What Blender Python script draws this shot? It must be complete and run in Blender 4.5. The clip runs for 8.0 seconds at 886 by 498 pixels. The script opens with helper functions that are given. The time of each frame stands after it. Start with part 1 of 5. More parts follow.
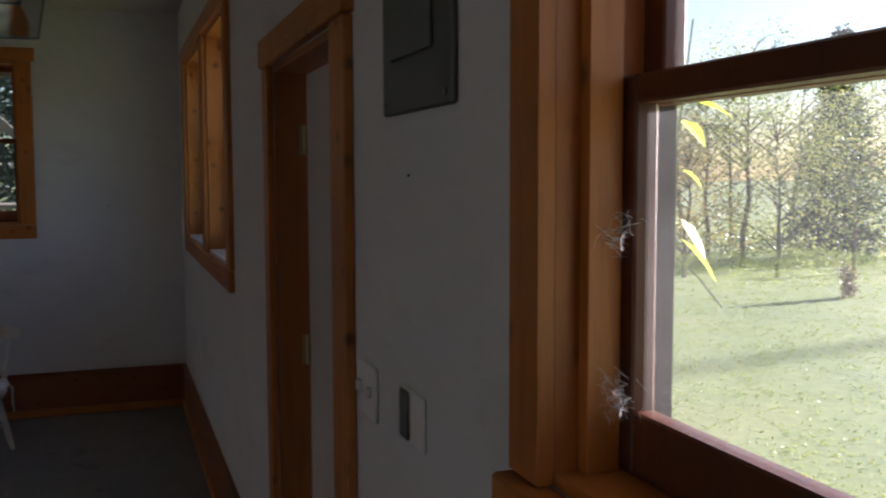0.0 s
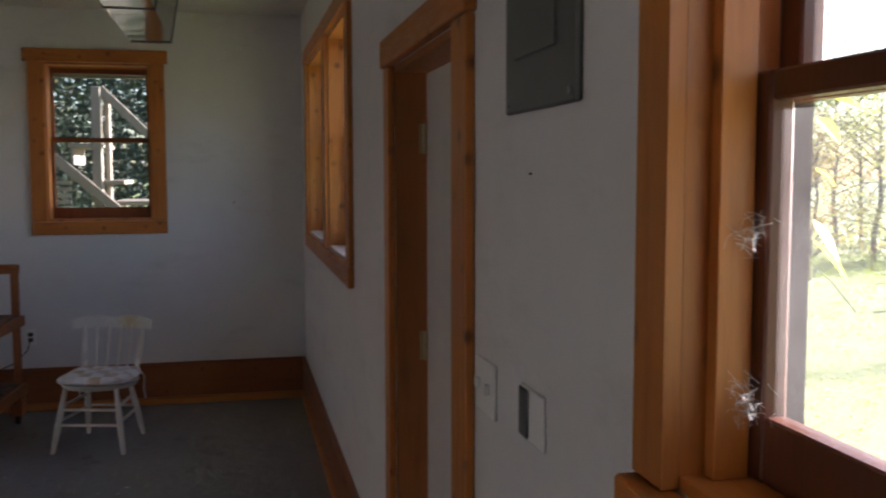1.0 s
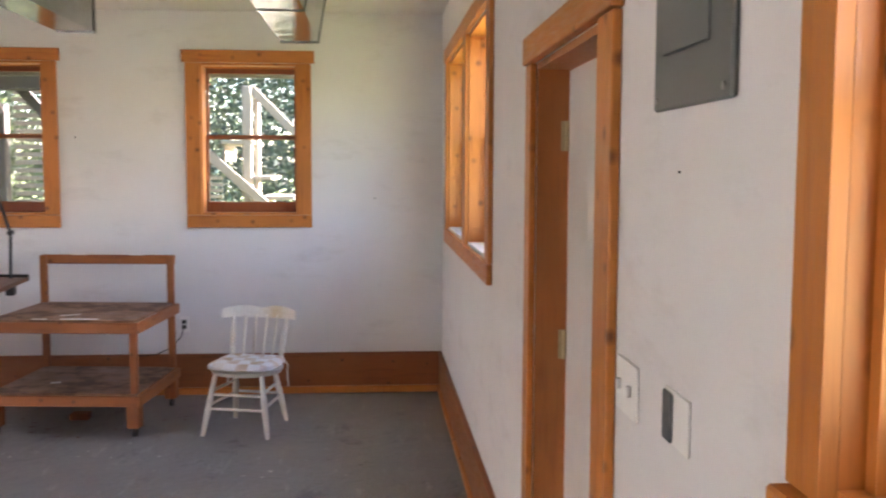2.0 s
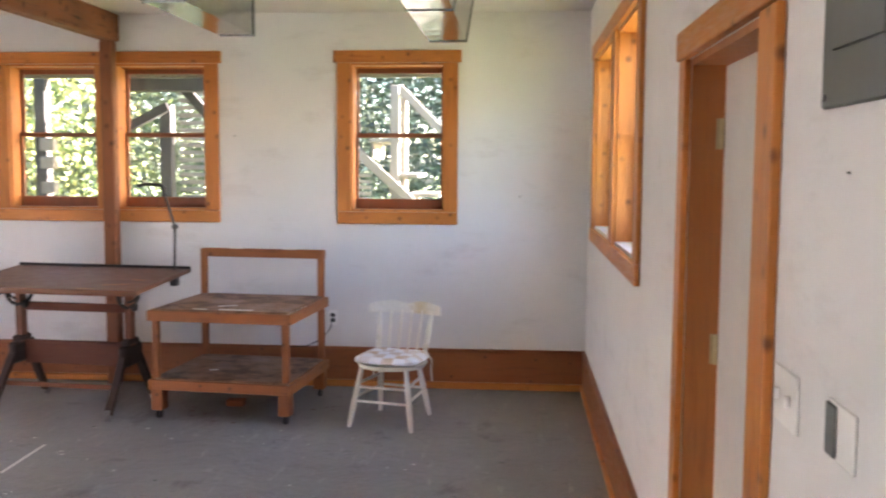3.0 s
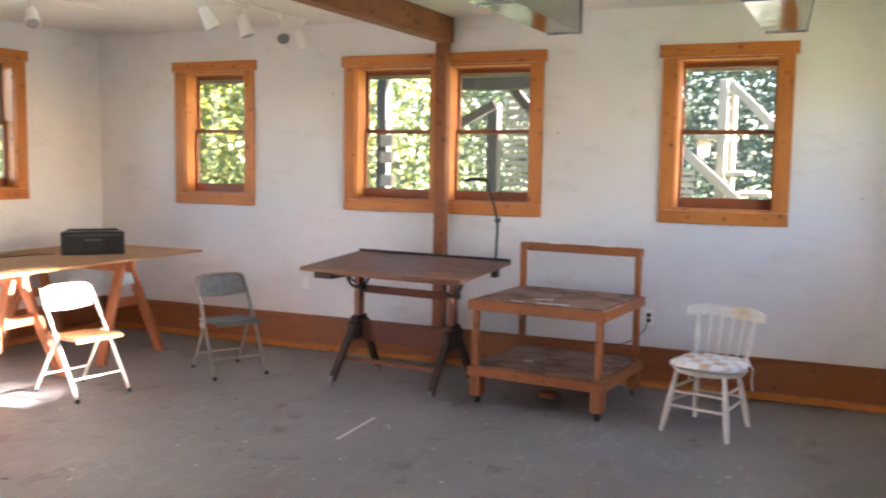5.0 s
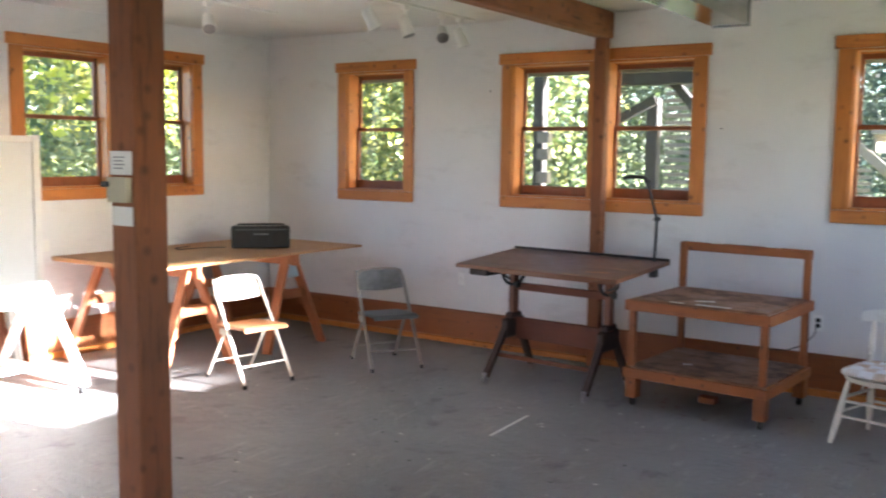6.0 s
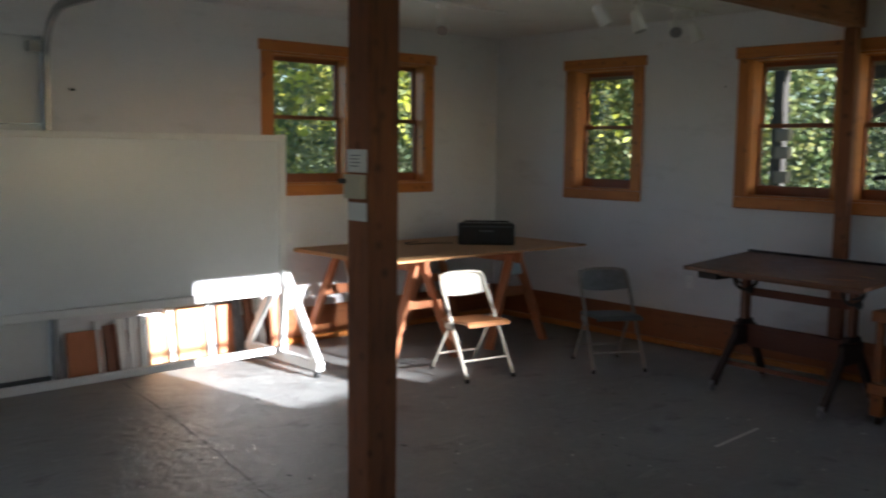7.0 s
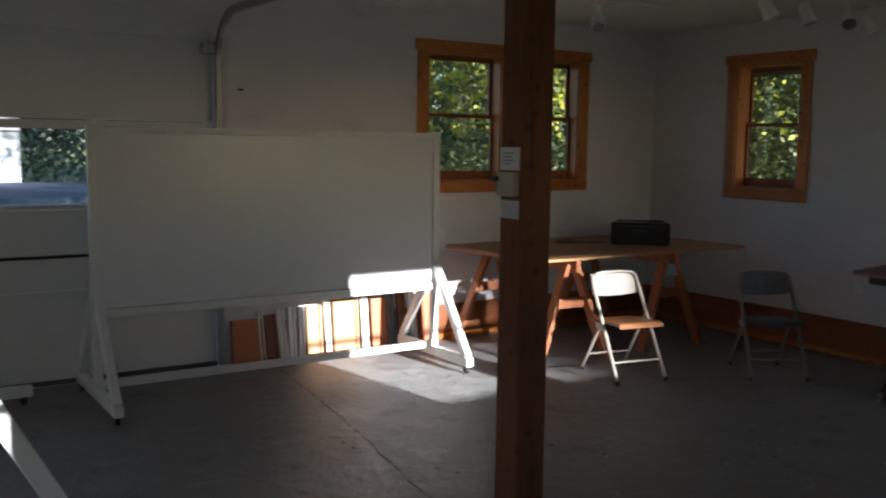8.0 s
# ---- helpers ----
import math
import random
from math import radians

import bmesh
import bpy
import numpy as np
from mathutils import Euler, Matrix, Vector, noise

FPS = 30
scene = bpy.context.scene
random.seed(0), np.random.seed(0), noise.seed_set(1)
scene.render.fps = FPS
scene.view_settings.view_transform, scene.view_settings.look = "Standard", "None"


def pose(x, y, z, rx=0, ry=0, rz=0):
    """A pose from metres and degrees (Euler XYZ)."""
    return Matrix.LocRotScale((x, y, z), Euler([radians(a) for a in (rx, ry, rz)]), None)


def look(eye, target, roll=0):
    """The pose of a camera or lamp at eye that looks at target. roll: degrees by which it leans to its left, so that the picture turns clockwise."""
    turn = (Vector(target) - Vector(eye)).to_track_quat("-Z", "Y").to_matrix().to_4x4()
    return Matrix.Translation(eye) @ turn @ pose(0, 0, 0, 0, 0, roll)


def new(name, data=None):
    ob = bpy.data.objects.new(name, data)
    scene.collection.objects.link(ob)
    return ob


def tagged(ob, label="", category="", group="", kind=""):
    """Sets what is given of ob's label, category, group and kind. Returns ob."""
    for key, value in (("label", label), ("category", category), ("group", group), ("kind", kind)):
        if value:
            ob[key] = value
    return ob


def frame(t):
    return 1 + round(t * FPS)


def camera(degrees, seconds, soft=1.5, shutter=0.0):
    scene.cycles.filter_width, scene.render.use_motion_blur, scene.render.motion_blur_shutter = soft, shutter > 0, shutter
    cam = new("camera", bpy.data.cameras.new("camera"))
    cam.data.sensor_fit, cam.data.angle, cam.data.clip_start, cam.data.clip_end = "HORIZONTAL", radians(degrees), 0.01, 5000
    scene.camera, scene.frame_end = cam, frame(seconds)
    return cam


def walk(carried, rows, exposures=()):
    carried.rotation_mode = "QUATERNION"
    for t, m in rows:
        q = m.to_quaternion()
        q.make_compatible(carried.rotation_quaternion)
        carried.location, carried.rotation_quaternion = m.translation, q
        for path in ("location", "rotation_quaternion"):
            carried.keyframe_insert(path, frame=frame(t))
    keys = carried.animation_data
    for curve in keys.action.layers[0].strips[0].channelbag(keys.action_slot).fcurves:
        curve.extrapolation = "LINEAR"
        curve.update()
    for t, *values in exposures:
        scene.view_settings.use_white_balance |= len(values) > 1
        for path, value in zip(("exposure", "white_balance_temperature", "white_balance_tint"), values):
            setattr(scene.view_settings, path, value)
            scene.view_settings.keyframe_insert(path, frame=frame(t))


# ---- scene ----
cam = camera(51.0, 8.0, soft=2.0, shutter=0.5)
PATH = [
    (0, (-0.468, -6.778, 1.643), (0.201, -4.9, 1.481), -0.2),
    (0.5, (-0.475, -6.778, 1.643), (0.083, -4.865, 1.481), -0.1),
    (1, (-0.482, -6.779, 1.643), (-0.047, -4.834, 1.478), -0.1),
    (1.5, (-0.489, -6.779, 1.642), (-0.198, -4.807, 1.476), 0.1),
    (3, (-0.507, -6.773, 1.647), (-0.666, -4.787, 1.469), 0.3),
    (3.5, (-0.512, -6.767, 1.647), (-0.839, -4.802, 1.466), 0.5),
    (4, (-0.514, -6.763, 1.648), (-0.982, -4.827, 1.462), 0.6),
    (4.5, (-0.516, -6.764, 1.65), (-1.157, -4.879, 1.46), 0.7),
    (5.8, (-0.529, -6.77, 1.662), (-1.572, -5.075, 1.459), 0.8),
    (6, (-0.531, -6.769, 1.663), (-1.629, -5.11, 1.457), 0.7),
    (6.5, (-0.536, -6.764, 1.664), (-1.81, -5.237, 1.453), 0.6),
    (7, (-0.539, -6.759, 1.665), (-2.001, -5.411, 1.449), 0.7),
    (7.5, (-0.539, -6.759, 1.665), (-2.124, -5.559, 1.445), 0.7),
    (8, (-0.537, -6.762, 1.665), (-2.198, -5.67, 1.44), 0.8),
]
EXPOSURES = [(0.0, 2.2, 5850, 20), (0.8, 2.62, 5950, 22), (1.1, 3.35, 6100, 23), (1.5, 4.4, 6300, 25), (2.0, 5.25, 6350, 25), (3.0, 5.45, 6250, 23),
             (4.0, 5.4, 6200, 22), (4.7, 5.45, 6200, 22), (6.0, 4.95, 5750, 15), (6.5, 3.9, 5550, 10), (7.0, 2.82, 5600, 9), (8.0, 2.08, 5700, 11)]
walk(cam, [(t, look(eye, target, roll)) for t, eye, target, roll in PATH], EXPOSURES)

# ---- world and sun ----
SUN_ELEV, SUN_DY = 13.4, 0.144          # elevation; drift of the beams along -y per metre of -x
world = bpy.data.worlds.new("sky")
scene.world = world
world.use_nodes = True
wn = world.node_tree
sky = wn.nodes.new("ShaderNodeTexSky")
sky.sky_type, sky.sun_disc = "NISHITA", False
sky.sun_elevation = radians(SUN_ELEV)
SUN_AZ = math.atan2(1.0, SUN_DY)         # compass angle of the sun from +y towards +x
sky.sun_rotation = SUN_AZ
sky.dust_density, sky.ozone_density = 1.0, 2.2
bg = wn.nodes["Background"]
bg.inputs["Strength"].default_value = 0.056
wn.links.new(sky.outputs[0], bg.inputs["Color"])
sun = new("sun", bpy.data.lights.new("sun", "SUN"))
sun.data.energy, sun.data.angle, sun.data.color = 5.0, radians(0.5), (1.0, 0.94, 0.86)
sun.matrix_world = look((0, 0, 0), (-1.0, -SUN_DY, -math.tan(radians(SUN_ELEV)) * math.hypot(1, SUN_DY)))


# ---- materials ----
def shader(name, rough=0.6, metal=0.0):
    m = bpy.data.materials.new(name)
    m.use_nodes = True
    t = m.node_tree
    b = t.nodes["Principled BSDF"]
    b.inputs["Roughness"].default_value, b.inputs["Metallic"].default_value = rough, metal
    return m, t, b


def ramp(t, src, stops):
    r = t.nodes.new("ShaderNodeValToRGB")
    while len(r.color_ramp.elements) < len(stops):
        r.color_ramp.elements.new(0.5)
    for e, (p, c) in zip(r.color_ramp.elements, stops):
        e.position, e.color = p, (*c, 1)
    t.links.new(src, r.inputs[0])
    return r.outputs[0]


def coords(t, scale, random_shift=False):
    tc = t.nodes.new("ShaderNodeTexCoord")
    mp = t.nodes.new("ShaderNodeMapping")
    mp.inputs["Scale"].default_value = scale
    t.links.new(tc.outputs["Object"], mp.inputs[0])
    if random_shift:
        info = t.nodes.new("ShaderNodeObjectInfo")
        mul = t.nodes.new("ShaderNodeMath")
        mul.operation = "MULTIPLY"
        mul.inputs[1].default_value = 37.0
        t.links.new(info.outputs["Random"], mul.inputs[0])
        t.links.new(mul.outputs[0], mp.inputs["Location"])
    return mp.outputs[0]


def noise_tex(t, vec, scale, detail=4, rough=0.55):
    n = t.nodes.new("ShaderNodeTexNoise")
    n.inputs["Scale"].default_value, n.inputs["Detail"].default_value, n.inputs["Roughness"].default_value = scale, detail, rough
    t.links.new(vec, n.inputs["Vector"])
    return n.outputs["Fac"]


def mix(t, fac, a, b, mode="MIX"):
    n = t.nodes.new("ShaderNodeMix")
    n.data_type, n.blend_type = "RGBA", mode
    for i, v in ((0, fac), (6, a), (7, b)):
        if hasattr(v, "is_linked"):
            t.links.new(v, n.inputs[i])
        else:
            n.inputs[i].default_value = v if i == 0 else (*v, 1)
    return n.outputs[2]


def bump(t, b, height, strength=0.2, dist=0.01):
    n = t.nodes.new("ShaderNodeBump")
    n.inputs["Strength"].default_value, n.inputs["Distance"].default_value = strength, dist
    t.links.new(height, n.inputs["Height"])
    t.links.new(n.outputs[0], b.inputs["Normal"])


def plain(name, col, rough=0.6, metal=0.0, var=0.12, scale=9.0, bumps=0.08):
    m, t, b = shader(name, rough, metal)
    v = coords(t, (1, 1, 1), True)
    f = noise_tex(t, v, scale, 5)
    lo, hi = [c * (1 - var) for c in col], [min(1, c * (1 + var)) for c in col]
    fine = noise_tex(t, v, scale * 9, 3)
    c = mix(t, 0.25, ramp(t, f, [(0.3, lo), (0.7, hi)]), ramp(t, fine, [(0.35, lo), (0.65, hi)]))
    t.links.new(c, b.inputs["Base Color"])
    if bumps:
        bump(t, b, fine, bumps, 0.004)
    return m


def wood(name, light, dark, axis="X", rough=0.5, knots=0.0, knot_col=(0.06, 0.02, 0.008)):
    m, t, b = shader(name, rough)
    sc = {"X": (1.2, 14, 14), "Y": (14, 1.2, 14), "Z": (14, 14, 1.2)}[axis]
    v = coords(t, sc, True)
    grain = noise_tex(t, v, 2.2, 6, 0.65)
    fine = noise_tex(t, v, 9.0, 3, 0.6)
    c = ramp(t, grain, [(0.30, dark), (0.48, light), (0.70, [0.72 * l + 0.28 * d for l, d in zip(light, dark)])])
    c = mix(t, 0.22, c, ramp(t, fine, [(0.35, dark), (0.65, light)]))
    broad = noise_tex(t, coords(t, (1, 1, 1), True), 1.7, 3)
    c = mix(t, 0.35, c, ramp(t, broad, [(0.35, dark), (0.65, light)]))
    if knots:
        ks = (10.0, 10.0, 10.0)
        vo = t.nodes.new("ShaderNodeTexVoronoi")
        vo.inputs["Scale"].default_value = 1.0
        t.links.new(coords(t, ks, True), vo.inputs["Vector"])
        k = ramp(t, vo.outputs["Distance"], [(0.06, (0.75, 0.75, 0.75)), (0.08 + knots, (0, 0, 0))])
        c = mix(t, k, c, knot_col)
    t.links.new(c, b.inputs["Base Color"])
    bump(t, b, grain, 0.2, 0.004)
    t.links.new(ramp(t, fine, [(0.3, (rough - 0.1,) * 3), (0.7, (rough + 0.15,) * 3)]), b.inputs["Roughness"])
    return m


def walls_paint(name, col, dirt=(0.36, 0.32, 0.29)):
    m, t, b = shader(name, 0.75)
    v = coords(t, (1, 1, 1))
    big = noise_tex(t, v, 0.9, 5, 0.6)
    mid = noise_tex(t, v, 5.0, 4)
    fine = noise_tex(t, v, 90.0, 3)
    c = ramp(t, big, [(0.32, [x * 0.90 for x in col]), (0.62, col)])
    c = mix(t, 0.3, c, ramp(t, mid, [(0.3, [x * 0.93 for x in col]), (0.7, col)]))
    streak = noise_tex(t, coords(t, (1.1, 1.1, 3.2)), 1.3, 6, 0.7)
    c = mix(t, ramp(t, streak, [(0.55, (0, 0, 0)), (0.78, (0.42, 0.42, 0.42))]), c, dirt)
    t.links.new(c, b.inputs["Base Color"])
    bump(t, b, fine, 0.10, 0.003)
    return m


def concrete_paint():
    m, t, b = shader("painted_concrete", 0.5)
    v = coords(t, (1, 1, 1))
    big = noise_tex(t, v, 0.6, 4, 0.55)
    mid = noise_tex(t, v, 4.5, 8, 0.72)
    grit = noise_tex(t, v, 75, 3, 0.7)
    c = ramp(t, big, [(0.32, (0.20, 0.197, 0.19)), (0.50, (0.29, 0.286, 0.276)), (0.68, (0.38, 0.374, 0.358))])
    c = mix(t, 0.5, c, ramp(t, mid, [(0.34, (0.165, 0.162, 0.156)), (0.52, (0.285, 0.281, 0.271)), (0.70, (0.42, 0.413, 0.395))]))
    # paint worn through to brownish slab
    worn = noise_tex(t, v, 0.42, 6, 0.68)
    c = mix(t, ramp(t, worn, [(0.50, (0, 0, 0)), (0.60, (0.6, 0.6, 0.6))]), c, (0.25, 0.232, 0.208))
    # smeared dark scuffs and old stains
    stain = noise_tex(t, coords(t, (1.5, 1, 1)), 2.6, 10, 0.72)
    c = mix(t, ramp(t, stain, [(0.56, (0, 0, 0)), (0.66, (0.65, 0.65, 0.65))]), c, (0.085, 0.082, 0.082))
    # scraped pale streaks
    scrape = noise_tex(t, coords(t, (5.0, 0.9, 1)), 3.0, 9, 0.75)
    c = mix(t, ramp(t, scrape, [(0.57, (0, 0, 0)), (0.66, (0.55, 0.55, 0.55))]), c, (0.50, 0.49, 0.475))
    # pale drips and dark pits
    vo = t.nodes.new("ShaderNodeTexVoronoi")
    vo.inputs["Scale"].default_value = 8.5
    t.links.new(v, vo.inputs["Vector"])
    c = mix(t, ramp(t, vo.outputs["Distance"], [(0.035, (0.7, 0.7, 0.7)), (0.06, (0, 0, 0))]), c, (0.45, 0.445, 0.43))
    pits = t.nodes.new("ShaderNodeTexVoronoi")
    pits.inputs["Scale"].default_value = 5.3
    t.links.new(coords(t, (1, 1.3, 1)), pits.inputs["Vector"])
    c = mix(t, ramp(t, pits.outputs["Distance"], [(0.03, (0.8, 0.8, 0.8)), (0.055, (0, 0, 0))]), c, (0.05, 0.048, 0.047))
    c = mix(t, 0.14, c, ramp(t, grit, [(0.3, (0.08, 0.08, 0.08)), (0.7, (0.42, 0.42, 0.42))]))
    t.links.new(c, b.inputs["Base Color"])
    t.links.new(ramp(t, mid, [(0.3, (0.30,) * 3), (0.7, (0.58,) * 3)]), b.inputs["Roughness"])
    bump(t, b, noise_tex(t, v, 10, 7, 0.68), 0.9, 0.022)
    return m


def leaf_mat(name, a, b_, c_):
    m, t, b = shader(name, 0.55)
    g = t.nodes.new("ShaderNodeNewGeometry")
    c = ramp(t, g.outputs["Random Per Island"], [(0.0, a), (0.5, b_), (1.0, c_)])
    t.links.new(c, b.inputs["Base Color"])
    tr = t.nodes.new("ShaderNodeBsdfTranslucent")
    t.links.new(c, tr.inputs["Color"])
    mx = t.nodes.new("ShaderNodeMixShader")
    mx.inputs[0].default_value = 0.4
    t.links.new(b.outputs[0], mx.inputs[1])
    t.links.new(tr.outputs[0], mx.inputs[2])
    t.links.new(mx.outputs[0], t.nodes["Material Output"].inputs[0])
    return m


def glass_mat():
    m = bpy.data.materials.new("window_glass")
    m.use_nodes = True
    t = m.node_tree
    t.nodes.remove(t.nodes["Principled BSDF"])
    tr, gl, mx, fr, pw, ml = (t.nodes.new(k) for k in ("ShaderNodeBsdfTransparent", "ShaderNodeBsdfGlossy", "ShaderNodeMixShader", "ShaderNodeLayerWeight", "ShaderNodeMath", "ShaderNodeMath"))
    pw.operation, ml.operation = "POWER", "MULTIPLY_ADD"
    pw.inputs[1].default_value, ml.inputs[1].default_value, ml.inputs[2].default_value = 4.0, 0.5, 0.025
    tr.inputs[0].default_value = (0.97, 0.98, 0.975, 1)
    gl.inputs["Roughness"].default_value = 0.03
    fr.inputs[0].default_value = 0.5
    t.links.new(fr.outputs["Facing"], pw.inputs[0])
    t.links.new(pw.outputs[0], ml.inputs[0])
    t.links.new(ml.outputs[0], mx.inputs[0])
    t.links.new(tr.outputs[0], mx.inputs[1])
    t.links.new(gl.outputs[0], mx.inputs[2])
    # a thin uneven film of dust that scatters the sun
    dust, md = t.nodes.new("ShaderNodeBsdfTranslucent"), t.nodes.new("ShaderNodeMixShader")
    dust.inputs[0].default_value = (0.85, 0.84, 0.82, 1)
    film = noise_tex(t, coords(t, (1, 1, 1)), 3.0, 7, 0.7)
    t.links.new(ramp(t, film, [(0.35, (0.006,) * 3), (0.7, (0.017,) * 3)]), md.inputs[0])
    t.links.new(mx.outputs[0], md.inputs[1])
    t.links.new(dust.outputs[0], md.inputs[2])
    t.links.new(md.outputs[0], t.nodes["Material Output"].inputs[0])
    return m


def worn_board():
    """Plywood greyed and browned by years of spills, with pale scrapes and dark rings."""
    m, t, b = shader("worn_plywood", 0.5)
    v = coords(t, (1, 1, 1), True)
    grain = noise_tex(t, coords(t, (1.5, 22, 22), True), 2.0, 6, 0.7)
    c = ramp(t, grain, [(0.32, (0.10, 0.045, 0.022)), (0.55, (0.27, 0.135, 0.066)), (0.75, (0.34, 0.20, 0.115))])
    blot = noise_tex(t, v, 5.5, 8, 0.7)
    c = mix(t, ramp(t, blot, [(0.48, (0, 0, 0)), (0.60, (0.8, 0.8, 0.8))]), c, (0.075, 0.033, 0.019))
    scrape = noise_tex(t, coords(t, (6, 15, 1), True), 2.3, 9, 0.78)
    c = mix(t, ramp(t, scrape, [(0.60, (0, 0, 0)), (0.68, (0.75, 0.75, 0.75))]), c, (0.46, 0.36, 0.26))
    t.links.new(c, b.inputs["Base Color"])
    t.links.new(ramp(t, blot, [(0.35, (0.35,) * 3), (0.65, (0.65,) * 3)]), b.inputs["Roughness"])
    bump(t, b, grain, 0.25, 0.004)
    return m


PINE_L, PINE_D = (0.58, 0.212, 0.037), (0.31, 0.088, 0.014)
PINE = {a: wood("pine_trim_" + a.lower(), PINE_L, PINE_D, a, 0.42, 0.14) for a in "XYZ"}
SASH = {a: wood("sash_wood_" + a.lower(), (0.12, 0.032, 0.011), (0.05, 0.013, 0.005), a, 0.4) for a in "XZ"}
WARMSASH = wood("warm_sash_wood", (0.27, 0.075, 0.02), (0.15, 0.04, 0.011), "Z", 0.4)
DOORJAMB = wood("stained_jamb", (0.40, 0.142, 0.032), (0.23, 0.072, 0.016), "Z", 0.45)
BASEWOOD = {a: wood("baseboard_wood_" + a.lower(), (0.31, 0.10, 0.025), (0.18, 0.052, 0.013), a, 0.45, 0.07) for a in "XY"}
BEAM = {a: wood("rough_timber_" + a.lower(), (0.30, 0.11, 0.042), (0.05, 0.017, 0.009), a, 0.75, 0.19) for a in "YZ"}
DRAFT = wood("dark_oak", (0.19, 0.078, 0.032), (0.035, 0.013, 0.007), "X", 0.4)
REDDARK = wood("dark_red_board", (0.16, 0.045, 0.02), (0.06, 0.016, 0.008), "X", 0.7)
LEGDARK = wood("dark_leg_wood", (0.05, 0.022, 0.012), (0.012, 0.006, 0.004), "Z", 0.6)
DRAFTZ = wood("dark_oak_upright", (0.21, 0.068, 0.024), (0.08, 0.026, 0.011), "Z", 0.45)
CART = {a: wood("cart_fir_" + a.lower(), (0.37, 0.12, 0.026), (0.12, 0.032, 0.009), a, 0.55, 0.10) for a in "XYZ"}
CARTTOP = worn_board()
PLY = wood("plywood_top", (0.50, 0.27, 0.115), (0.37, 0.185, 0.075), "Y", 0.5)
TREST = wood("trestle_wood", (0.46, 0.17, 0.07), (0.28, 0.095, 0.035), "Z", 0.6)
GREYWOOD = wood("weathered_wood", (0.26, 0.235, 0.21), (0.13, 0.115, 0.10), "Z", 0.85)
GREYWOODX = wood("weathered_wood_rail", (0.26, 0.235, 0.21), (0.13, 0.115, 0.10), "X", 0.85)
# weathered wood darkened to near black, shade put into the colour
DARKWOOD = wood("shaded_weathered_wood", (0.03, 0.025, 0.021), (0.015, 0.012, 0.011), "Z", 0.9)
PALEWOOD = wood("bleached_lumber", (0.22, 0.19, 0.15), (0.11, 0.092, 0.072), "Z", 0.8)
BARK = wood("bark", (0.11, 0.09, 0.075), (0.05, 0.04, 0.033), "Z", 0.9)
WALL = walls_paint("wall_paint", (0.75, 0.735, 0.73))
CEIL = walls_paint("ceiling_paint", (0.76, 0.745, 0.725))
FLOOR = concrete_paint()
GLASS = glass_mat()
WHITE = plain("white_paint", (0.78, 0.77, 0.74), 0.45, var=0.05)
CREAM = plain("cream_enamel", (0.66, 0.60, 0.50), 0.4, var=0.06)
CHAIRW = plain("worn_white_paint", (0.72, 0.69, 0.62), 0.5, var=0.12, scale=14)
BOARD = plain("whiteboard_face", (0.74, 0.745, 0.74), 0.28, var=0.03, scale=1.2, bumps=0)
DOORW = plain("door_paint", (0.62, 0.60, 0.57), 0.5, var=0.05)
GARAGE = plain("garage_door_paint", (0.66, 0.65, 0.62), 0.5, var=0.05, scale=2.5)
PANELG = plain("grey_enamel_steel", (0.115, 0.125, 0.125), 0.45, 0.0, var=0.08, scale=3)
STEEL = plain("grey_steel", (0.30, 0.30, 0.30), 0.4, 0.8, var=0.1)
IRON = plain("dark_cast_iron", (0.022, 0.018, 0.016), 0.6, 0.2, var=0.2)
BLACK = plain("black_plastic", (0.009, 0.009, 0.010), 0.4, var=0.2)
PLATE = plain("white_plastic", (0.82, 0.81, 0.79), 0.4, var=0.03)
TAN = plain("tan_seat", (0.42, 0.175, 0.065), 0.45, var=0.1)
GREYSEAT = plain("grey_vinyl", (0.085, 0.09, 0.09), 0.5, var=0.15)
GREYBACK = plain("grey_scuffed_vinyl", (0.17, 0.175, 0.18), 0.45, var=0.35, scale=16)
GREYTUBE = plain("beige_grey_enamel", (0.27, 0.25, 0.22), 0.4, var=0.12)
PAPER = plain("paper", (0.78, 0.77, 0.73), 0.7, var=0.03)
MANILA = plain("manila_card", (0.55, 0.50, 0.36), 0.7, var=0.05)
BLUELIGHT = plain("pale_blue_window_light", (0.32, 0.40, 0.46), 0.7, var=0.1)
BRASS = plain("worn_brass", (0.42, 0.34, 0.20), 0.4, 0.6, var=0.15)


def galvanised():
    m, t, b = shader("galvanised_steel", 0.17, 1.0)
    v = coords(t, (1, 1, 1))
    vo = t.nodes.new("ShaderNodeTexVoronoi")
    vo.inputs["Scale"].default_value = 55
    t.links.new(v, vo.inputs["Vector"])
    c = ramp(t, vo.outputs["Distance"], [(0.0, (0.30, 0.315, 0.32)), (0.6, (0.44, 0.455, 0.46))])
    t.links.new(c, b.inputs["Base Color"])
    bump(t, b, noise_tex(t, v, 2.2, 2), 0.3, 0.05)
    return m


GALV = galvanised()


# ---- building helpers ----
def box(bm, x0, x1, y0, y1, z0, z1, bevel=0.0):
    vs = [bm.verts.new((x, y, z)) for z in (z0, z1) for y in (y0, y1) for x in (x0, x1)]
    fs = [bm.faces.new([vs[i] for i in f]) for f in ((0, 2, 3, 1), (4, 5, 7, 6), (0, 1, 5, 4), (2, 6, 7, 3), (0, 4, 6, 2), (1, 3, 7, 5))]
    if bevel:
        es = {e for f in fs for e in f.edges}
        bmesh.ops.bevel(bm, geom=list(es), offset=bevel, segments=1, affect="EDGES", profile=0.7)
    return vs


